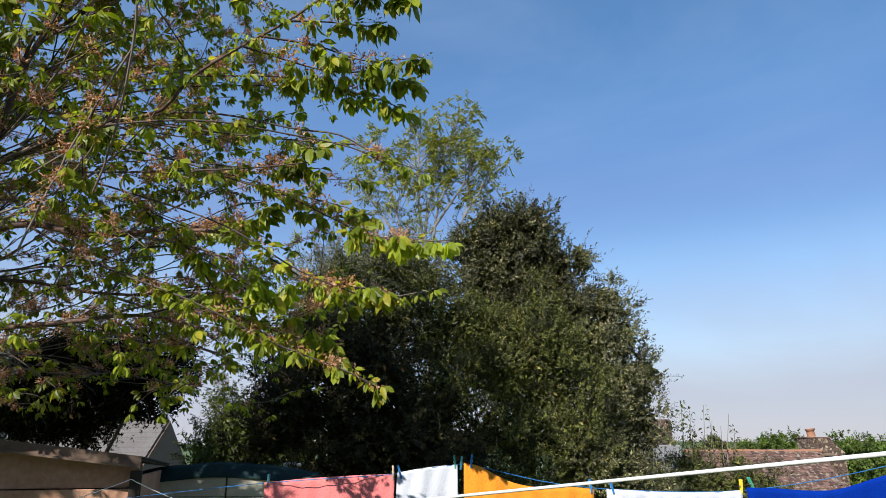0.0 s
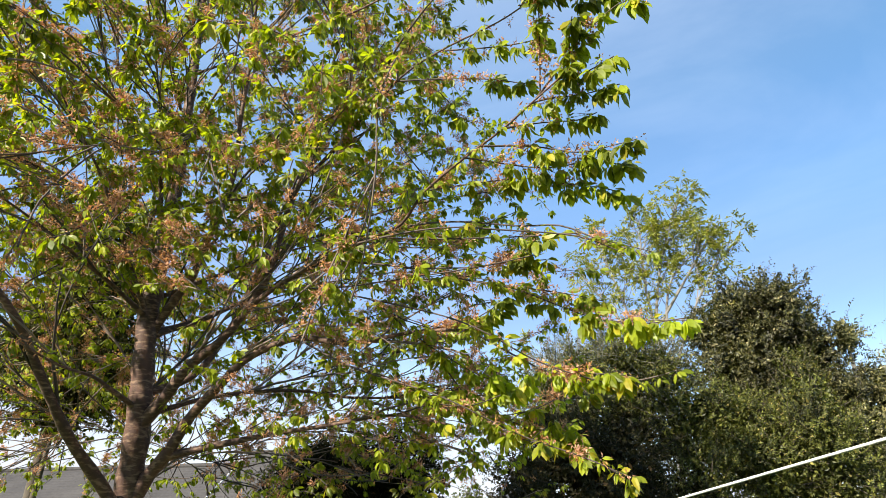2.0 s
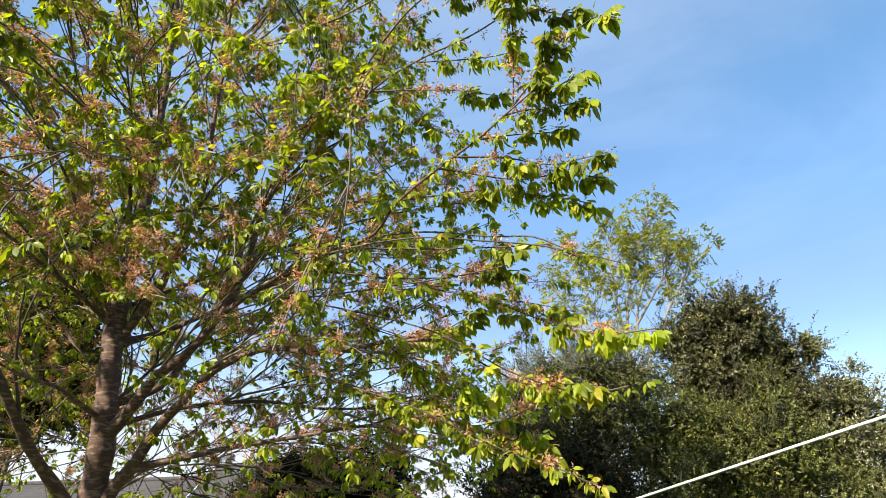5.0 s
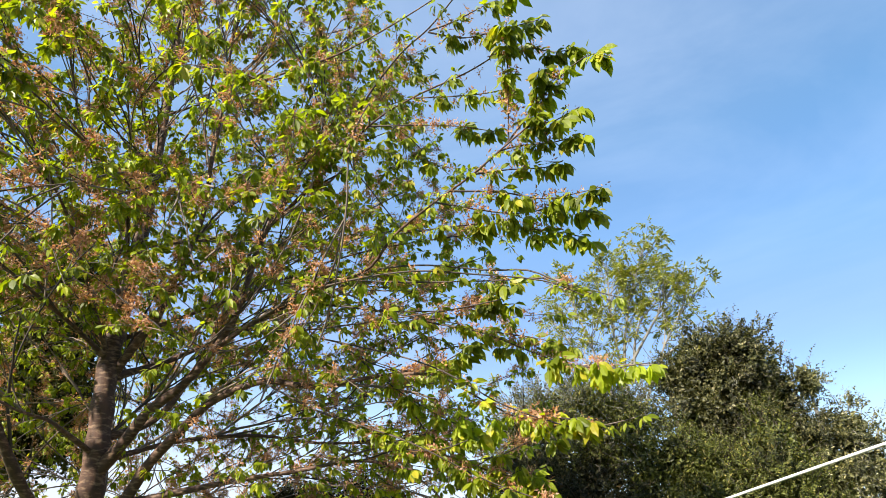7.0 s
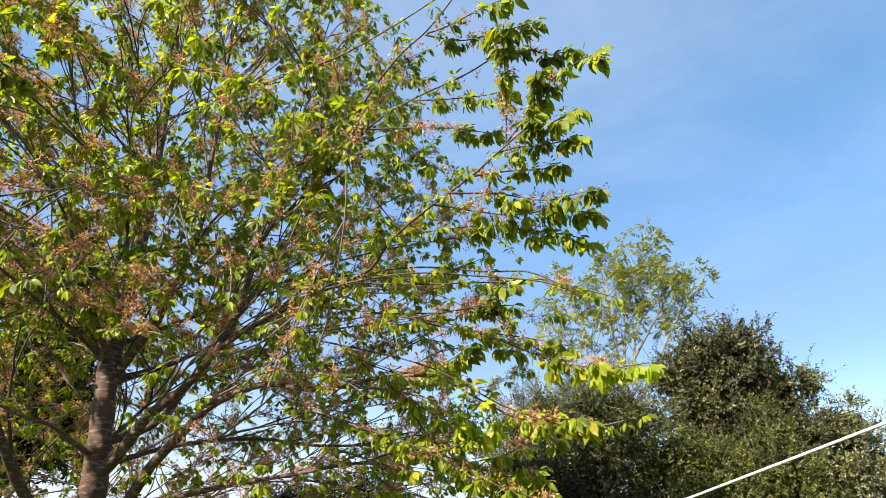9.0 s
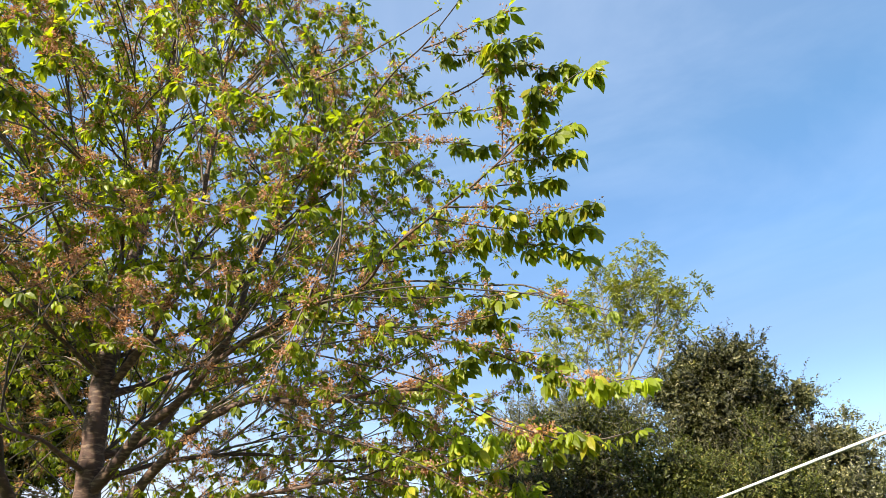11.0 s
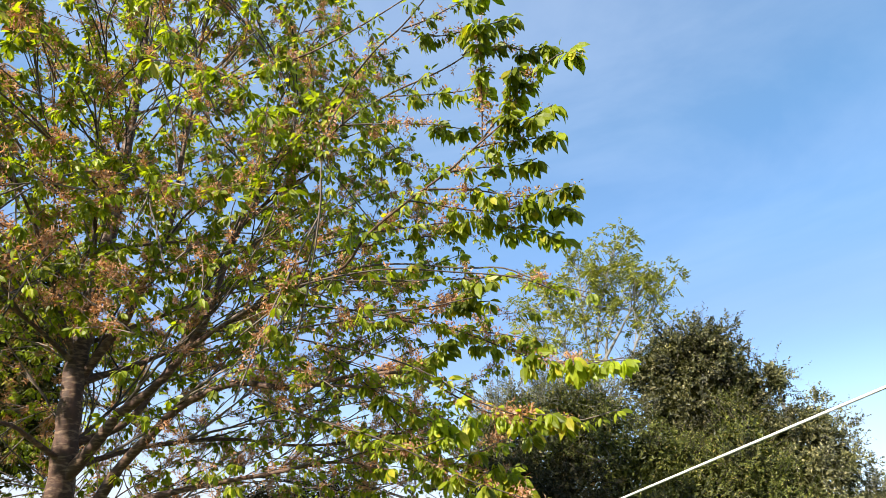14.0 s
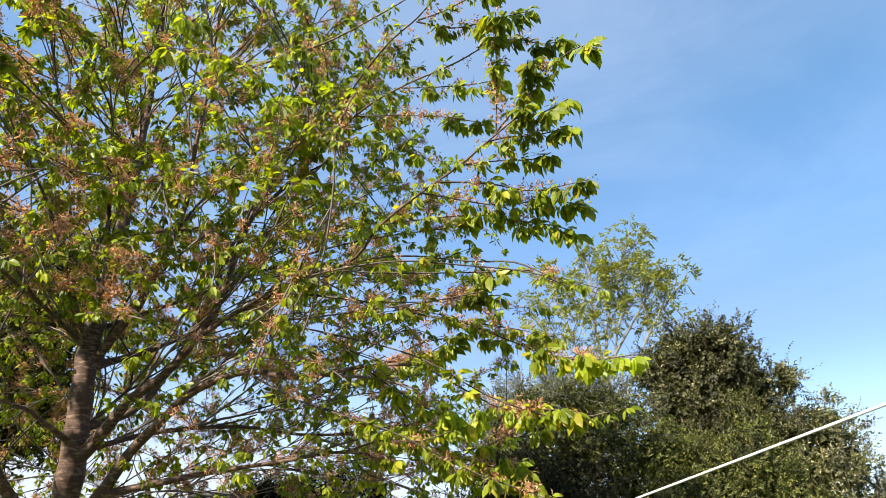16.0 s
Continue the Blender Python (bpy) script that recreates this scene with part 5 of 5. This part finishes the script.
def build_cottage():
    """The old cottage below: tiled roof, chimney stack and pot."""
    h = thing("cottage", (9.4, 21.5, -2.4), "old cottage with brown clay-tiled roof and rubble chimney", "house")
    x0, x1, ye, ym, ze, zr = 6.95, 10.95, 18.4, 20.6, 0.5, 2.42
    part("wall", box("wall", x0 + 0.15, x1 - 0.15, ye + 0.25, 22.4, -2.8, ze, M_OLDBRICK, 0.02), h)
    for x in (x0 + 0.15, x1 - 0.35):
        bm = bmesh.new()
        v = [bm.verts.new((x + s, y, z)) for s in (0, 0.2) for y, z in ((ye + 0.25, ze), (22.4, ze), (ym, zr - 0.12))]
        bm.faces.new(v[:3])
        bm.faces.new(v[:2:-1])
        for a, b in ((0, 1), (1, 2), (2, 0)):
            bm.faces.new((v[a], v[a + 3], v[b + 3], v[b]))
        part("gable", from_bm("gable", bm, M_OLDBRICK), h)
    part("roof_deck", mesh_of("roof_deck", [(x0, ye, ze - 0.02), (x1, ye, ze - 0.02), (x1, ym, zr - 0.03), (x0, ym, zr - 0.03), (x1, 22.6, ze - 0.02), (x0, 22.6, ze - 0.02)], [np.array([[0, 1, 2, 3], [3, 2, 4, 5]])], M_TILE), h)
    g = np.random.default_rng(5)
    d = Vector((0, ym - ye, zr - ze))
    tile = box("tile", -0.083, 0.083, -0.11, 0.11, 0, 0.02, M_TILE, 0)
    rows, cols = 24, 23
    lean = math.degrees(math.atan2(d.z, d.y)) - 5
    old = []  # the overgrown end, joined
    corners = np.array([v.co for v in tile.vertices])
    faces = np.array([list(q.vertices) for q in tile.polygons])
    for r in range(rows):
        for c in range(cols):
            s = (r + 0.6) / rows
            x = x0 + 0.12 + (x1 - x0 - 0.24) * (c + (0.5 if r % 2 else 0.0)) / cols
            at = pose(x, ye + d.y * s, ze + d.z * s + g.uniform(0, 0.02), lean + g.uniform(-3, 3), g.uniform(-2, 2), g.uniform(-3, 3))
            if c < cols - 12:
                m = np.array(at)
                old.append((corners @ m[:3, :3].T + m[:3, 3], faces))
                continue
            ob = new("tile", tile)
            ob.parent = h
            ob.matrix_parent_inverse = Matrix.Translation(h.location).inverted()
            ob.matrix_basis = at
    v, f = join(old)
    tagged(part("mossy_tiles", mesh_of("mossy_tiles", v, [f], M_OLDTILE), h, "old brown tiles under the brambles"), kind="stuff")
    line = np.array([(x, ym, zr + 0.012 * math.sin(x * 3.1)) for x in np.linspace(x0, x1, 30)])
    v, f = tube(line, np.full(30, 0.045), 8)
    part("ridge_tiles", mesh_of("ridge_tiles", v, [f], M_RIDGE, True), h, "terracotta ridge tiles")
    # the stack widens towards its foot on one side
    bm = bmesh.new()
    ring = [[bm.verts.new((x, y, z)) for x, y in ((a, 20.72), (b, 20.72), (b, 21.35), (a, 21.35))] for a, b, z in ((10.62, 11.74, -2.8), (10.64, 11.70, 2.38), (10.66, 11.45, 2.62), (10.67, 11.32, 2.79))]
    for lo, hi in zip(ring, ring[1:]):
        for k in range(4):
            bm.faces.new((lo[k], lo[(k + 1) % 4], hi[(k + 1) % 4], hi[k]))
    bm.faces.new(ring[-1])
    st = part("chimney", from_bm("chimney", bm, M_FLINT), h, "brown rubble chimney stack")
    part("cap", box("cap", 10.64, 11.35, 20.69, 21.38, 2.79, 2.82, M_OLDBRICK, 0.012), st, "brown brick cap")
    part("flashing", box("flashing", 11.05, 11.36, 20.66, 20.715, 2.29, 2.36, M_RENDER, 0.01), st, "brown mortar fillet")
    a = np.array([(10.96 - 0.1 * (z - 2.83), 21.05, z) for z in (2.83, 2.86, 2.95, 3.0, 3.01, 3.06)])
    v, f = tube(a, np.array([0.125, 0.12, 0.11, 0.11, 0.14, 0.14]), 14)
    part("pot", mesh_of("pot", v, [f], M_RIDGE, True), st, "terracotta chimney pot")


build_cottage()


def plain_block(name, x0, x1, y0, y1, z0, z1, mat, label, category, kind=""):
    return tagged(new(name, box(name, x0, x1, y0, y1, z0, z1, mat, 0.03)), label, category, kind=kind)


far = thing("far_house", (7.4, 24.5, -3.0), "brown rubble house end with grey lower wall", "house")
part("wall", box("wall", 7.0, 8.05, 24, 27, -3.2, 2.6, M_GREYWALL, 0.03), far, "grey lower wall")
part("chimney", box("chimney", 7.0, 7.85, 24.2, 25.0, 2.6, 3.45, M_FLINT, 0.05), far, "brown rubble chimney stack")
plain_block("block_wall", -2.6, -0.7, 11.6, 11.8, -0.4, 2.33, M_STONEWALL, "pale concrete block wall behind the bushes", "wall", "structure")
for x in (-1.95, -1.55):
    line = spline([(x, 10.6, -0.1), (x + 0.03, 10.6, 1.2), (x, 10.6, 2.6)], 0.2)
    v, f = tube(line, np.full(len(line), 0.04), 8)
    tagged(new("fence_post", mesh_of("fence_post", v, [f], M_DARKBARK, True)), "dark weathered round wooden fence post", "post", "fence posts")


# ---- weeds and far greenery ----
def build_weed(x, y, z0, z1, seed, leafy):
    g = np.random.default_rng(seed)
    w = thing("tall_weed", (x, y, z0), "tall thin weed stem with small leaves among the brambles", "plant", "weeds among the brambles")
    top = np.array([x + g.uniform(-0.1, 0.1), y, z1])
    line = spline([(x, y, z0), (x + g.uniform(-0.06, 0.06), y, (z0 + z1) / 2), top], 0.08)
    v, f = tube(line, np.linspace(0.012, 0.005, len(line)), 5)
    part("stem", mesh_of("stem", v, [f], M_GREYBARK, True), w)
    place, ahead = [], []
    for k in range(4, len(line)):
        for _ in range(int(g.integers(1, 3) * leafy)):
            d = unit(g.normal(0, 1, 3))
            place.append(line[k] + d * 0.05)
            ahead.append(d)
    if place:
        place, ahead = np.array(place), np.array(ahead)
        v, t, q = scatter(small_leaf(0.5), place, ahead, np.array([0, 0, 1.0]) + g.normal(0, 0.5, place.shape), g.uniform(0.05, 0.10, len(place)))
        tagged(part("leaves", mesh_of("leaves", v, [t], M_BRIGHT), w), kind="stuff")


for k, (x, top, leafy) in enumerate([(4.72, 3.42, 3), (4.84, 3.25, 4), (5.16, 3.36, 2), (5.32, 3.05, 2), (5.38, 3.15, 0), (5.5, 2.95, 0), (5.62, 3.2, 0), (5.72, 2.9, 3), (4.95, 2.9, 4)]):
    build_weed(x, 14.0, 1.2, top, 40 + k, leafy)
foliage_tree("bramble_bush", (5.6, 13.8, -0.6), [(4.75, 13.8, 1.85, 0.5, 0.5, 0.45), (5.5, 13.8, 1.62, 0.7, 0.5, 0.45), (6.2, 13.9, 1.7, 0.4, 0.5, 0.42), (5.72, 13.8, 2.12, 0.26, 0.35, 0.36), (4.72, 13.8, 2.1, 0.26, 0.35, 0.4), (5.2, 13.8, 2.0, 0.2, 0.3, 0.25), (5.2, 13.8, 1.0, 1.2, 0.5, 0.7), (4.2, 13.8, 1.4, 0.8, 0.5, 0.9)], 24000, 0.06, 0.5, M_PRIVET, M_DARKBARK, "straggling green and brown brambles before the cottage roof", "bush", 0.03, 0.24, 11, 12, airy=0.1)
foliage_tree("garden_tree", (10.0, 26.0, -3.0), [(9.95, 26, 2.3, 0.42, 0.6, 0.42), (9.9, 26, 1.5, 0.7, 0.6, 0.7)], 9000, 0.10, 0.55, M_PRIVET, M_DARKBARK, "small dark green tree behind the cottage", "tree", 0.06, 0.22, 16, 12, lump=0.4)
foliage_tree("garden_tree", (12.4, 26.0, -3.0), [(11.7, 26, 2.2, 0.75, 0.8, 0.5), (12.6, 26, 2.3, 0.85, 0.8, 0.5), (12.5, 26, 1.4, 1.4, 0.8, 0.8)], 20000, 0.10, 0.55, M_GARDEN, M_DARKBARK, "rounded bright green tree behind the cottage", "tree", 0.08, 0.22, 12, 12, lump=0.5)
foliage_tree("garden_tree", (16.8, 29.0, -3.0), [(16.3, 29, 2.1, 1.1, 0.9, 0.8), (17.6, 29, 2.1, 1.2, 0.9, 0.75), (19.0, 29.5, 2.0, 1.3, 0.9, 0.8), (17.0, 28.5, 0.8, 1.6, 0.9, 1.2), (18.6, 28.5, 0.6, 1.6, 0.9, 1.3)], 34000, 0.11, 0.55, M_GARDEN, M_DARKBARK, "sunlit bright green tree beyond the cottage", "tree", 0.09, 0.24, 13, 12, lump=0.5)


def build_far_woods():
    g = np.random.default_rng(31)
    place = []
    for _ in range(170):
        a = g.uniform(radians(5), radians(75))
        d = g.uniform(380, 1000)
        x, y = d * math.sin(a), d * math.cos(a)
        c = np.array([x, y, float(height(np.array(x), np.array(y)))])
        n = 260
        place.append(c + g.normal(0, 1, (n, 3)) * (4.5, 4.5, 1.8) + (0, 0, 2.0))
    place = np.vstack(place)
    ahead = g.normal(0, 1, place.shape)
    v, t, q = scatter(small_leaf(0.8), place, ahead, np.array([0, 0, 1.0]) + g.normal(0, 0.6, place.shape), g.uniform(0.7, 1.5, len(place)))
    tagged(new("far_woods", mesh_of("far_woods", v, [t], M_PRIVET)), "distant green woods on the low hills", "woods", kind="stuff")


build_far_woods()


# ---- shed and fence ----
def build_shed():
    s = thing("garden_shed", (-3.5, 5.9, 0), "weathered wooden garden shed with sloping felt roof", "shed")
    x0, x1, y0, y1 = -4.75, -2.17, 5.25, 6.7
    g = np.random.default_rng(3)
    part("backing", box("backing", x0 + 0.03, x1 - 0.03, y0 + 0.024, y0 + 0.03, 0.05, 2.3, M_SHEDTRIM, 0), s)
    for k in range(14):  # lapped boards with a dark shadow gap
        z = 0.05 + k * 0.161
        lap = Matrix.Translation((0, y0, z)) @ Matrix.Rotation(radians(3.5 + g.uniform(-0.8, 0.8)), 4, "X") @ Matrix.Translation((0, -y0, -z))
        part("board", box("board", x0, x1, y0 - 0.012 + g.uniform(-0.003, 0.003), y0 + 0.006, z, z + 0.153, M_SHEDWOOD, 0.004, lap), s)
    for a, b in ((x0, x0 + 0.022), (x1 - 0.022, x1)):
        part("side_wall", box("side_wall", a, b, y0 + 0.024, y1, 0.05, 2.38, M_SHEDWOOD, 0.004), s)
    part("back_wall", box("back_wall", x0, x1, y1, y1 + 0.02, 0.05, 2.3, M_SHEDWOOD, 0.004), s)
    for x in (x0 - 0.03, x1 - 0.05):
        part("corner_post", box("corner_post", x, x + 0.08, y0 - 0.05, y0 - 0.014, 0.0, 2.42, M_SHEDTRIM, 0.006), s)
    front = lambda x: 2.520 + (-2.126 - x) * 0.127  # noqa: E731

    def slab(name, xa, xb, ya, yb, lo, hi, mat, label=""):
        """A board under the roof's slope, which falls to the right and to the back."""
        v = [(x, y, front(x) - 0.05 * (y - (y0 - 0.2)) + h) for h in (lo, hi) for x, y in ((xa, ya), (xb, ya), (xb, yb), (xa, yb))]
        f = np.array([[3, 2, 1, 0], [4, 5, 6, 7], [0, 1, 5, 4], [1, 2, 6, 5], [2, 3, 7, 6], [3, 0, 4, 7]])
        return part(name, mesh_of(name, v, [f], mat), s, label)

    v = [(x, y, z) for y in (y0, y0 + 0.022) for x, z in ((x0, 2.305), (x1, 2.305), (x1, front(x1) - 0.04), (x0, front(x0) - 0.04))]
    part("head_board", mesh_of("head_board", v, [np.array([[0, 1, 2, 3], [7, 6, 5, 4], [0, 4, 5, 1], [1, 5, 6, 2], [2, 6, 7, 3], [3, 7, 4, 0]])], M_SHEDWOOD), s)
    slab("roof_deck", x0 - 0.15, -2.13, y0 - 0.2, y1 + 0.1, -0.03, -0.012, M_SHEDTRIM)
    slab("felt", x0 - 0.16, -2.12, y0 - 0.21, y1 + 0.11, -0.009, 0.0, M_FELT, "worn dark roofing felt")
    slab("fascia", x0 - 0.15, -2.13, y0 - 0.235, y0 - 0.213, -0.078, -0.002, M_FASCIA, "dark brown fascia board")
    slab("edge_batten", x0 - 0.15, -2.13, y0 - 0.255, y0 - 0.238, -0.082, -0.066, M_FASCIA, "weathered brown batten")
    part("hook", box("hook", x1 - 0.03, x1 - 0.015, y0 - 0.1, y0 - 0.052, 2.2, 2.24, M_METAL, 0.004), s, "small metal line hook")
    turn = Matrix.Translation((-2.126, 5.05, 0)) @ Matrix.Rotation(radians(15), 4, "Z") @ Matrix.Translation((2.126, -5.05, 0))
    for o in s.children:
        o.data.transform(turn)


build_shed()


def build_fence():
    f = thing("panel_fence", (-2.0, 6.6, 0), "cream boarded garden fence panels", "fence")
    g = np.random.default_rng(8)
    for x0, x1 in ((-2.72, -1.98), (-1.965, -1.2)):
        for k in range(13):
            z = 0.05 + 0.175 * k
            part("board", box("board", x0, x1, 6.55 + g.uniform(-0.004, 0.004), 6.58, z, z + 0.168, M_CREAM, 0.006), f)
    part("post", box("post", -1.978, -1.967, 6.56, 6.62, 0, 2.33, M_SHEDTRIM, 0.0), f)
    part("post", box("post", -1.2, -1.12, 6.55, 6.63, 0, 2.33, M_SHEDTRIM, 0.004), f)
    part("post", box("post", -2.8, -2.725, 6.55, 6.63, 0, 2.33, M_SHEDTRIM, 0.004), f)
    # the tarpaulin is draped over the top with a soft hump
    nx, ny = 40, 9
    v = []
    for i in range(nx):
        u = i / (nx - 1)
        x = -2.8 + 1.66 * u
        crest = 2.36 + 0.085 * math.sin(math.pi * min(1, u * 1.05)) ** 0.8 + 0.003 * math.sin(u * 17)
        for j in range(ny):
            w = j / (ny - 1)
            a = math.pi * w
            r = 0.07 + 0.002 * math.sin(u * 20 + w * 3)
            v.append((x, 6.59 - r * math.cos(a), crest - 0.13 * abs(math.cos(a)) ** 1.5 + 0.002 * math.sin(u * 23 + j)))
    i, j = np.meshgrid(np.arange(nx - 1), np.arange(ny - 1), indexing="ij")
    q = np.stack([i * ny + j, (i + 1) * ny + j, (i + 1) * ny + j + 1, i * ny + j + 1], -1).reshape(-1, 4)
    ob = new("tarpaulin", mesh_of("tarpaulin", v, [q], M_TARP, True))
    so = ob.modifiers.new("thick", "SOLIDIFY")
    so.thickness = 0.004
    tagged(ob, "dark green tarpaulin draped over the fence top", "cover")


build_fence()


# ---- washing lines and laundry ----
def cord(name, points, r, mat, label):
    line = spline(points, 0.15)
    v, f = tube(line, np.full(len(line), r), 8)
    return tagged(new(name, mesh_of(name, v, [f], mat, True)), label, "washing line")


a, b = np.array([-0.0074, 0.40, 2.5712]), np.array([-0.3430, 0.80, 2.5118])
d = b - a
cord("washing_line", [a + d * -7.5, a + d * 2, a + d * 12.15], 0.0008, M_LINE, "taut white plastic washing line across the garden")
cord("washing_line", [(-2.31, 5.17, 2.23), (-1.04, 4.2, 2.385), (-0.28, 4.2, 2.435), (0.10, 4.2, 2.49), (0.55, 4.2, 2.40), (0.95, 4.2, 2.352), (1.75, 4.2, 2.345), (2.6, 4.2, 2.48), (3.6, 4.2, 2.75)], 0.0022, M_BLUELINE, "thin blue plastic washing line")
cord("rope", [(-1.3, 5.03, 2.04), (-1.87, 5.05, 2.234), (-2.14, 5.04, 2.345), (-2.18, 5.03, 2.366), (-2.21, 4.98, 2.35), (-2.36, 4.73, 2.272), (-2.7, 4.3, 2.12)], 0.003, M_LINE, "slack white rope tied at the shed corner")
post = thing("line_post", (3.62, 4.2, 0), "plain grey wooden washing line post", "post")
part("pole", box("pole", 3.58, 3.67, 4.16, 4.25, 0, 2.8, M_SHEDWOOD, 0.008), post)


def cloth(name, x0, x1, tops, drop, mat, label, seed, category="towel"):
    """A cloth hung over the line: its top follows the given heights, and it falls in soft folds."""
    g = np.random.default_rng(seed)
    nx, nz = 40, 40
    ph = g.uniform(0, 6, 4)
    xs = np.linspace(x0, x1, nx)
    zt = np.interp(np.linspace(0, 1, nx), np.linspace(0, 1, len(tops)), tops)
    k = np.ones(5) / 5
    zt = np.convolve(np.pad(zt, 2, mode="edge"), k, "valid")
    v = []
    for i, x in enumerate(xs):
        for j in range(nz):
            s = j / (nz - 1)
            f = 0.006 + 0.045 * s
            y = 4.2 - 0.006 + f * (math.sin(x * 17 + ph[0]) * 0.6 + math.sin(x * 31 + ph[1] + s) * 0.35) + 0.004 * math.sin(x * 60 + s * 9 + ph[2])
            v.append((x + 0.012 * s * math.sin(x * 9 + ph[3]), y, zt[i] + 0.002 - drop * s))
    i, j = np.meshgrid(np.arange(nx - 1), np.arange(nz - 1), indexing="ij")
    q = np.stack([i * nz + j, i * nz + j + 1, (i + 1) * nz + j + 1, (i + 1) * nz + j], -1).reshape(-1, 4)
    ob = new(name, mesh_of(name, v, [q], mat, True))
    so = ob.modifiers.new("thick", "SOLIDIFY")
    so.thickness = 0.004
    return tagged(ob, label, category, "washing on the line")


cloth("towel", -1.04, -0.285, [2.387, 2.405, 2.418, 2.428, 2.434], 1.2, M_PINK, "coral pink bath towel pegged on the line", 1)
cloth("pillowcase", -0.27, 0.083, [2.44, 2.457, 2.47, 2.48, 2.487], 0.7, M_WHITE, "white cotton cloth pegged on the line", 2, "cloth")
cloth("towel", 0.122, 0.875, [2.495, 2.48, 2.425, 2.385, 2.365, 2.358, 2.365, 2.36, 2.35], 1.2, M_ORANGE, "orange towel sagging from the line", 3)
cloth("sheet", 0.95, 1.735, [2.352, 2.345, 2.337, 2.333, 2.333, 2.335, 2.345], 1.1, M_WHITE, "white sheet pegged on the line", 4, "cloth")
cloth("sheet", 1.765, 3.2, [2.36, 2.355, 2.34, 2.345, 2.40, 2.45, 2.52, 2.6, 2.66], 1.2, M_BLUE, "royal blue sheet pegged on the line", 5, "cloth")


def build_peg(x, z, tilt, mat, label):
    """A clothes peg: two prongs round the line, and a spring."""
    p = thing("clothes_peg", (x, 4.2, z), label, "clothes peg", "pegs on the line")
    for s in (-1, 1):
        bm = bmesh.new()
        r = bmesh.ops.create_cube(bm, size=1.0)
        for v in r["verts"]:
            up = v.co.z > 0
            v.co = Vector((v.co.x * 0.011, s * (0.006 + (0.007 if up else 0.0)) + v.co.y * 0.008, (v.co.z) * 0.078 + 0.012))
        bmesh.ops.bevel(bm, geom=bm.edges[:], offset=0.002, segments=1, affect="EDGES")
        bmesh.ops.transform(bm, matrix=pose(x, 4.2, z, 0, tilt, 0), verts=bm.verts[:])
        part("prong", from_bm("prong", bm, mat), p)
    v, f = tube(np.array([(-0.008, 0, 0.014), (0.008, 0, 0.014)]), [0.005, 0.005], 8)
    me = mesh_of("spring", v, [f], M_METAL, True)
    me.transform(pose(x, 4.2, z, 0, tilt, 0))
    part("spring", me, p, "metal spring")


for x, z, tilt, mat, label in [(-1.02, 2.385, 2, M_PEGTEAL, "dark teal plastic clothes peg"), (-0.292, 2.432, -3, M_PEGWOOD, "pale wooden clothes peg"), (-0.25, 2.435, -18, M_PEGBLUE, "blue plastic clothes peg"), (0.07, 2.49, -6, M_PEGGREEN, "green plastic clothes peg"), (0.105, 2.485, 6, M_PEGTEAL, "dark teal plastic clothes peg"), (0.165, 2.495, 5, M_PEGBLUE, "blue plastic clothes peg"), (0.86, 2.355, -6, M_PEGBLUE, "blue plastic clothes peg"), (0.985, 2.35, -14, M_PEGBLUE, "blue plastic clothes peg"), (1.735, 2.355, 2, M_PEGYELLOW, "yellow plastic clothes peg"), (1.8, 2.37, -22, M_PEGGREEN, "green plastic clothes peg")]:
    build_peg(x, z, tilt, mat, label)
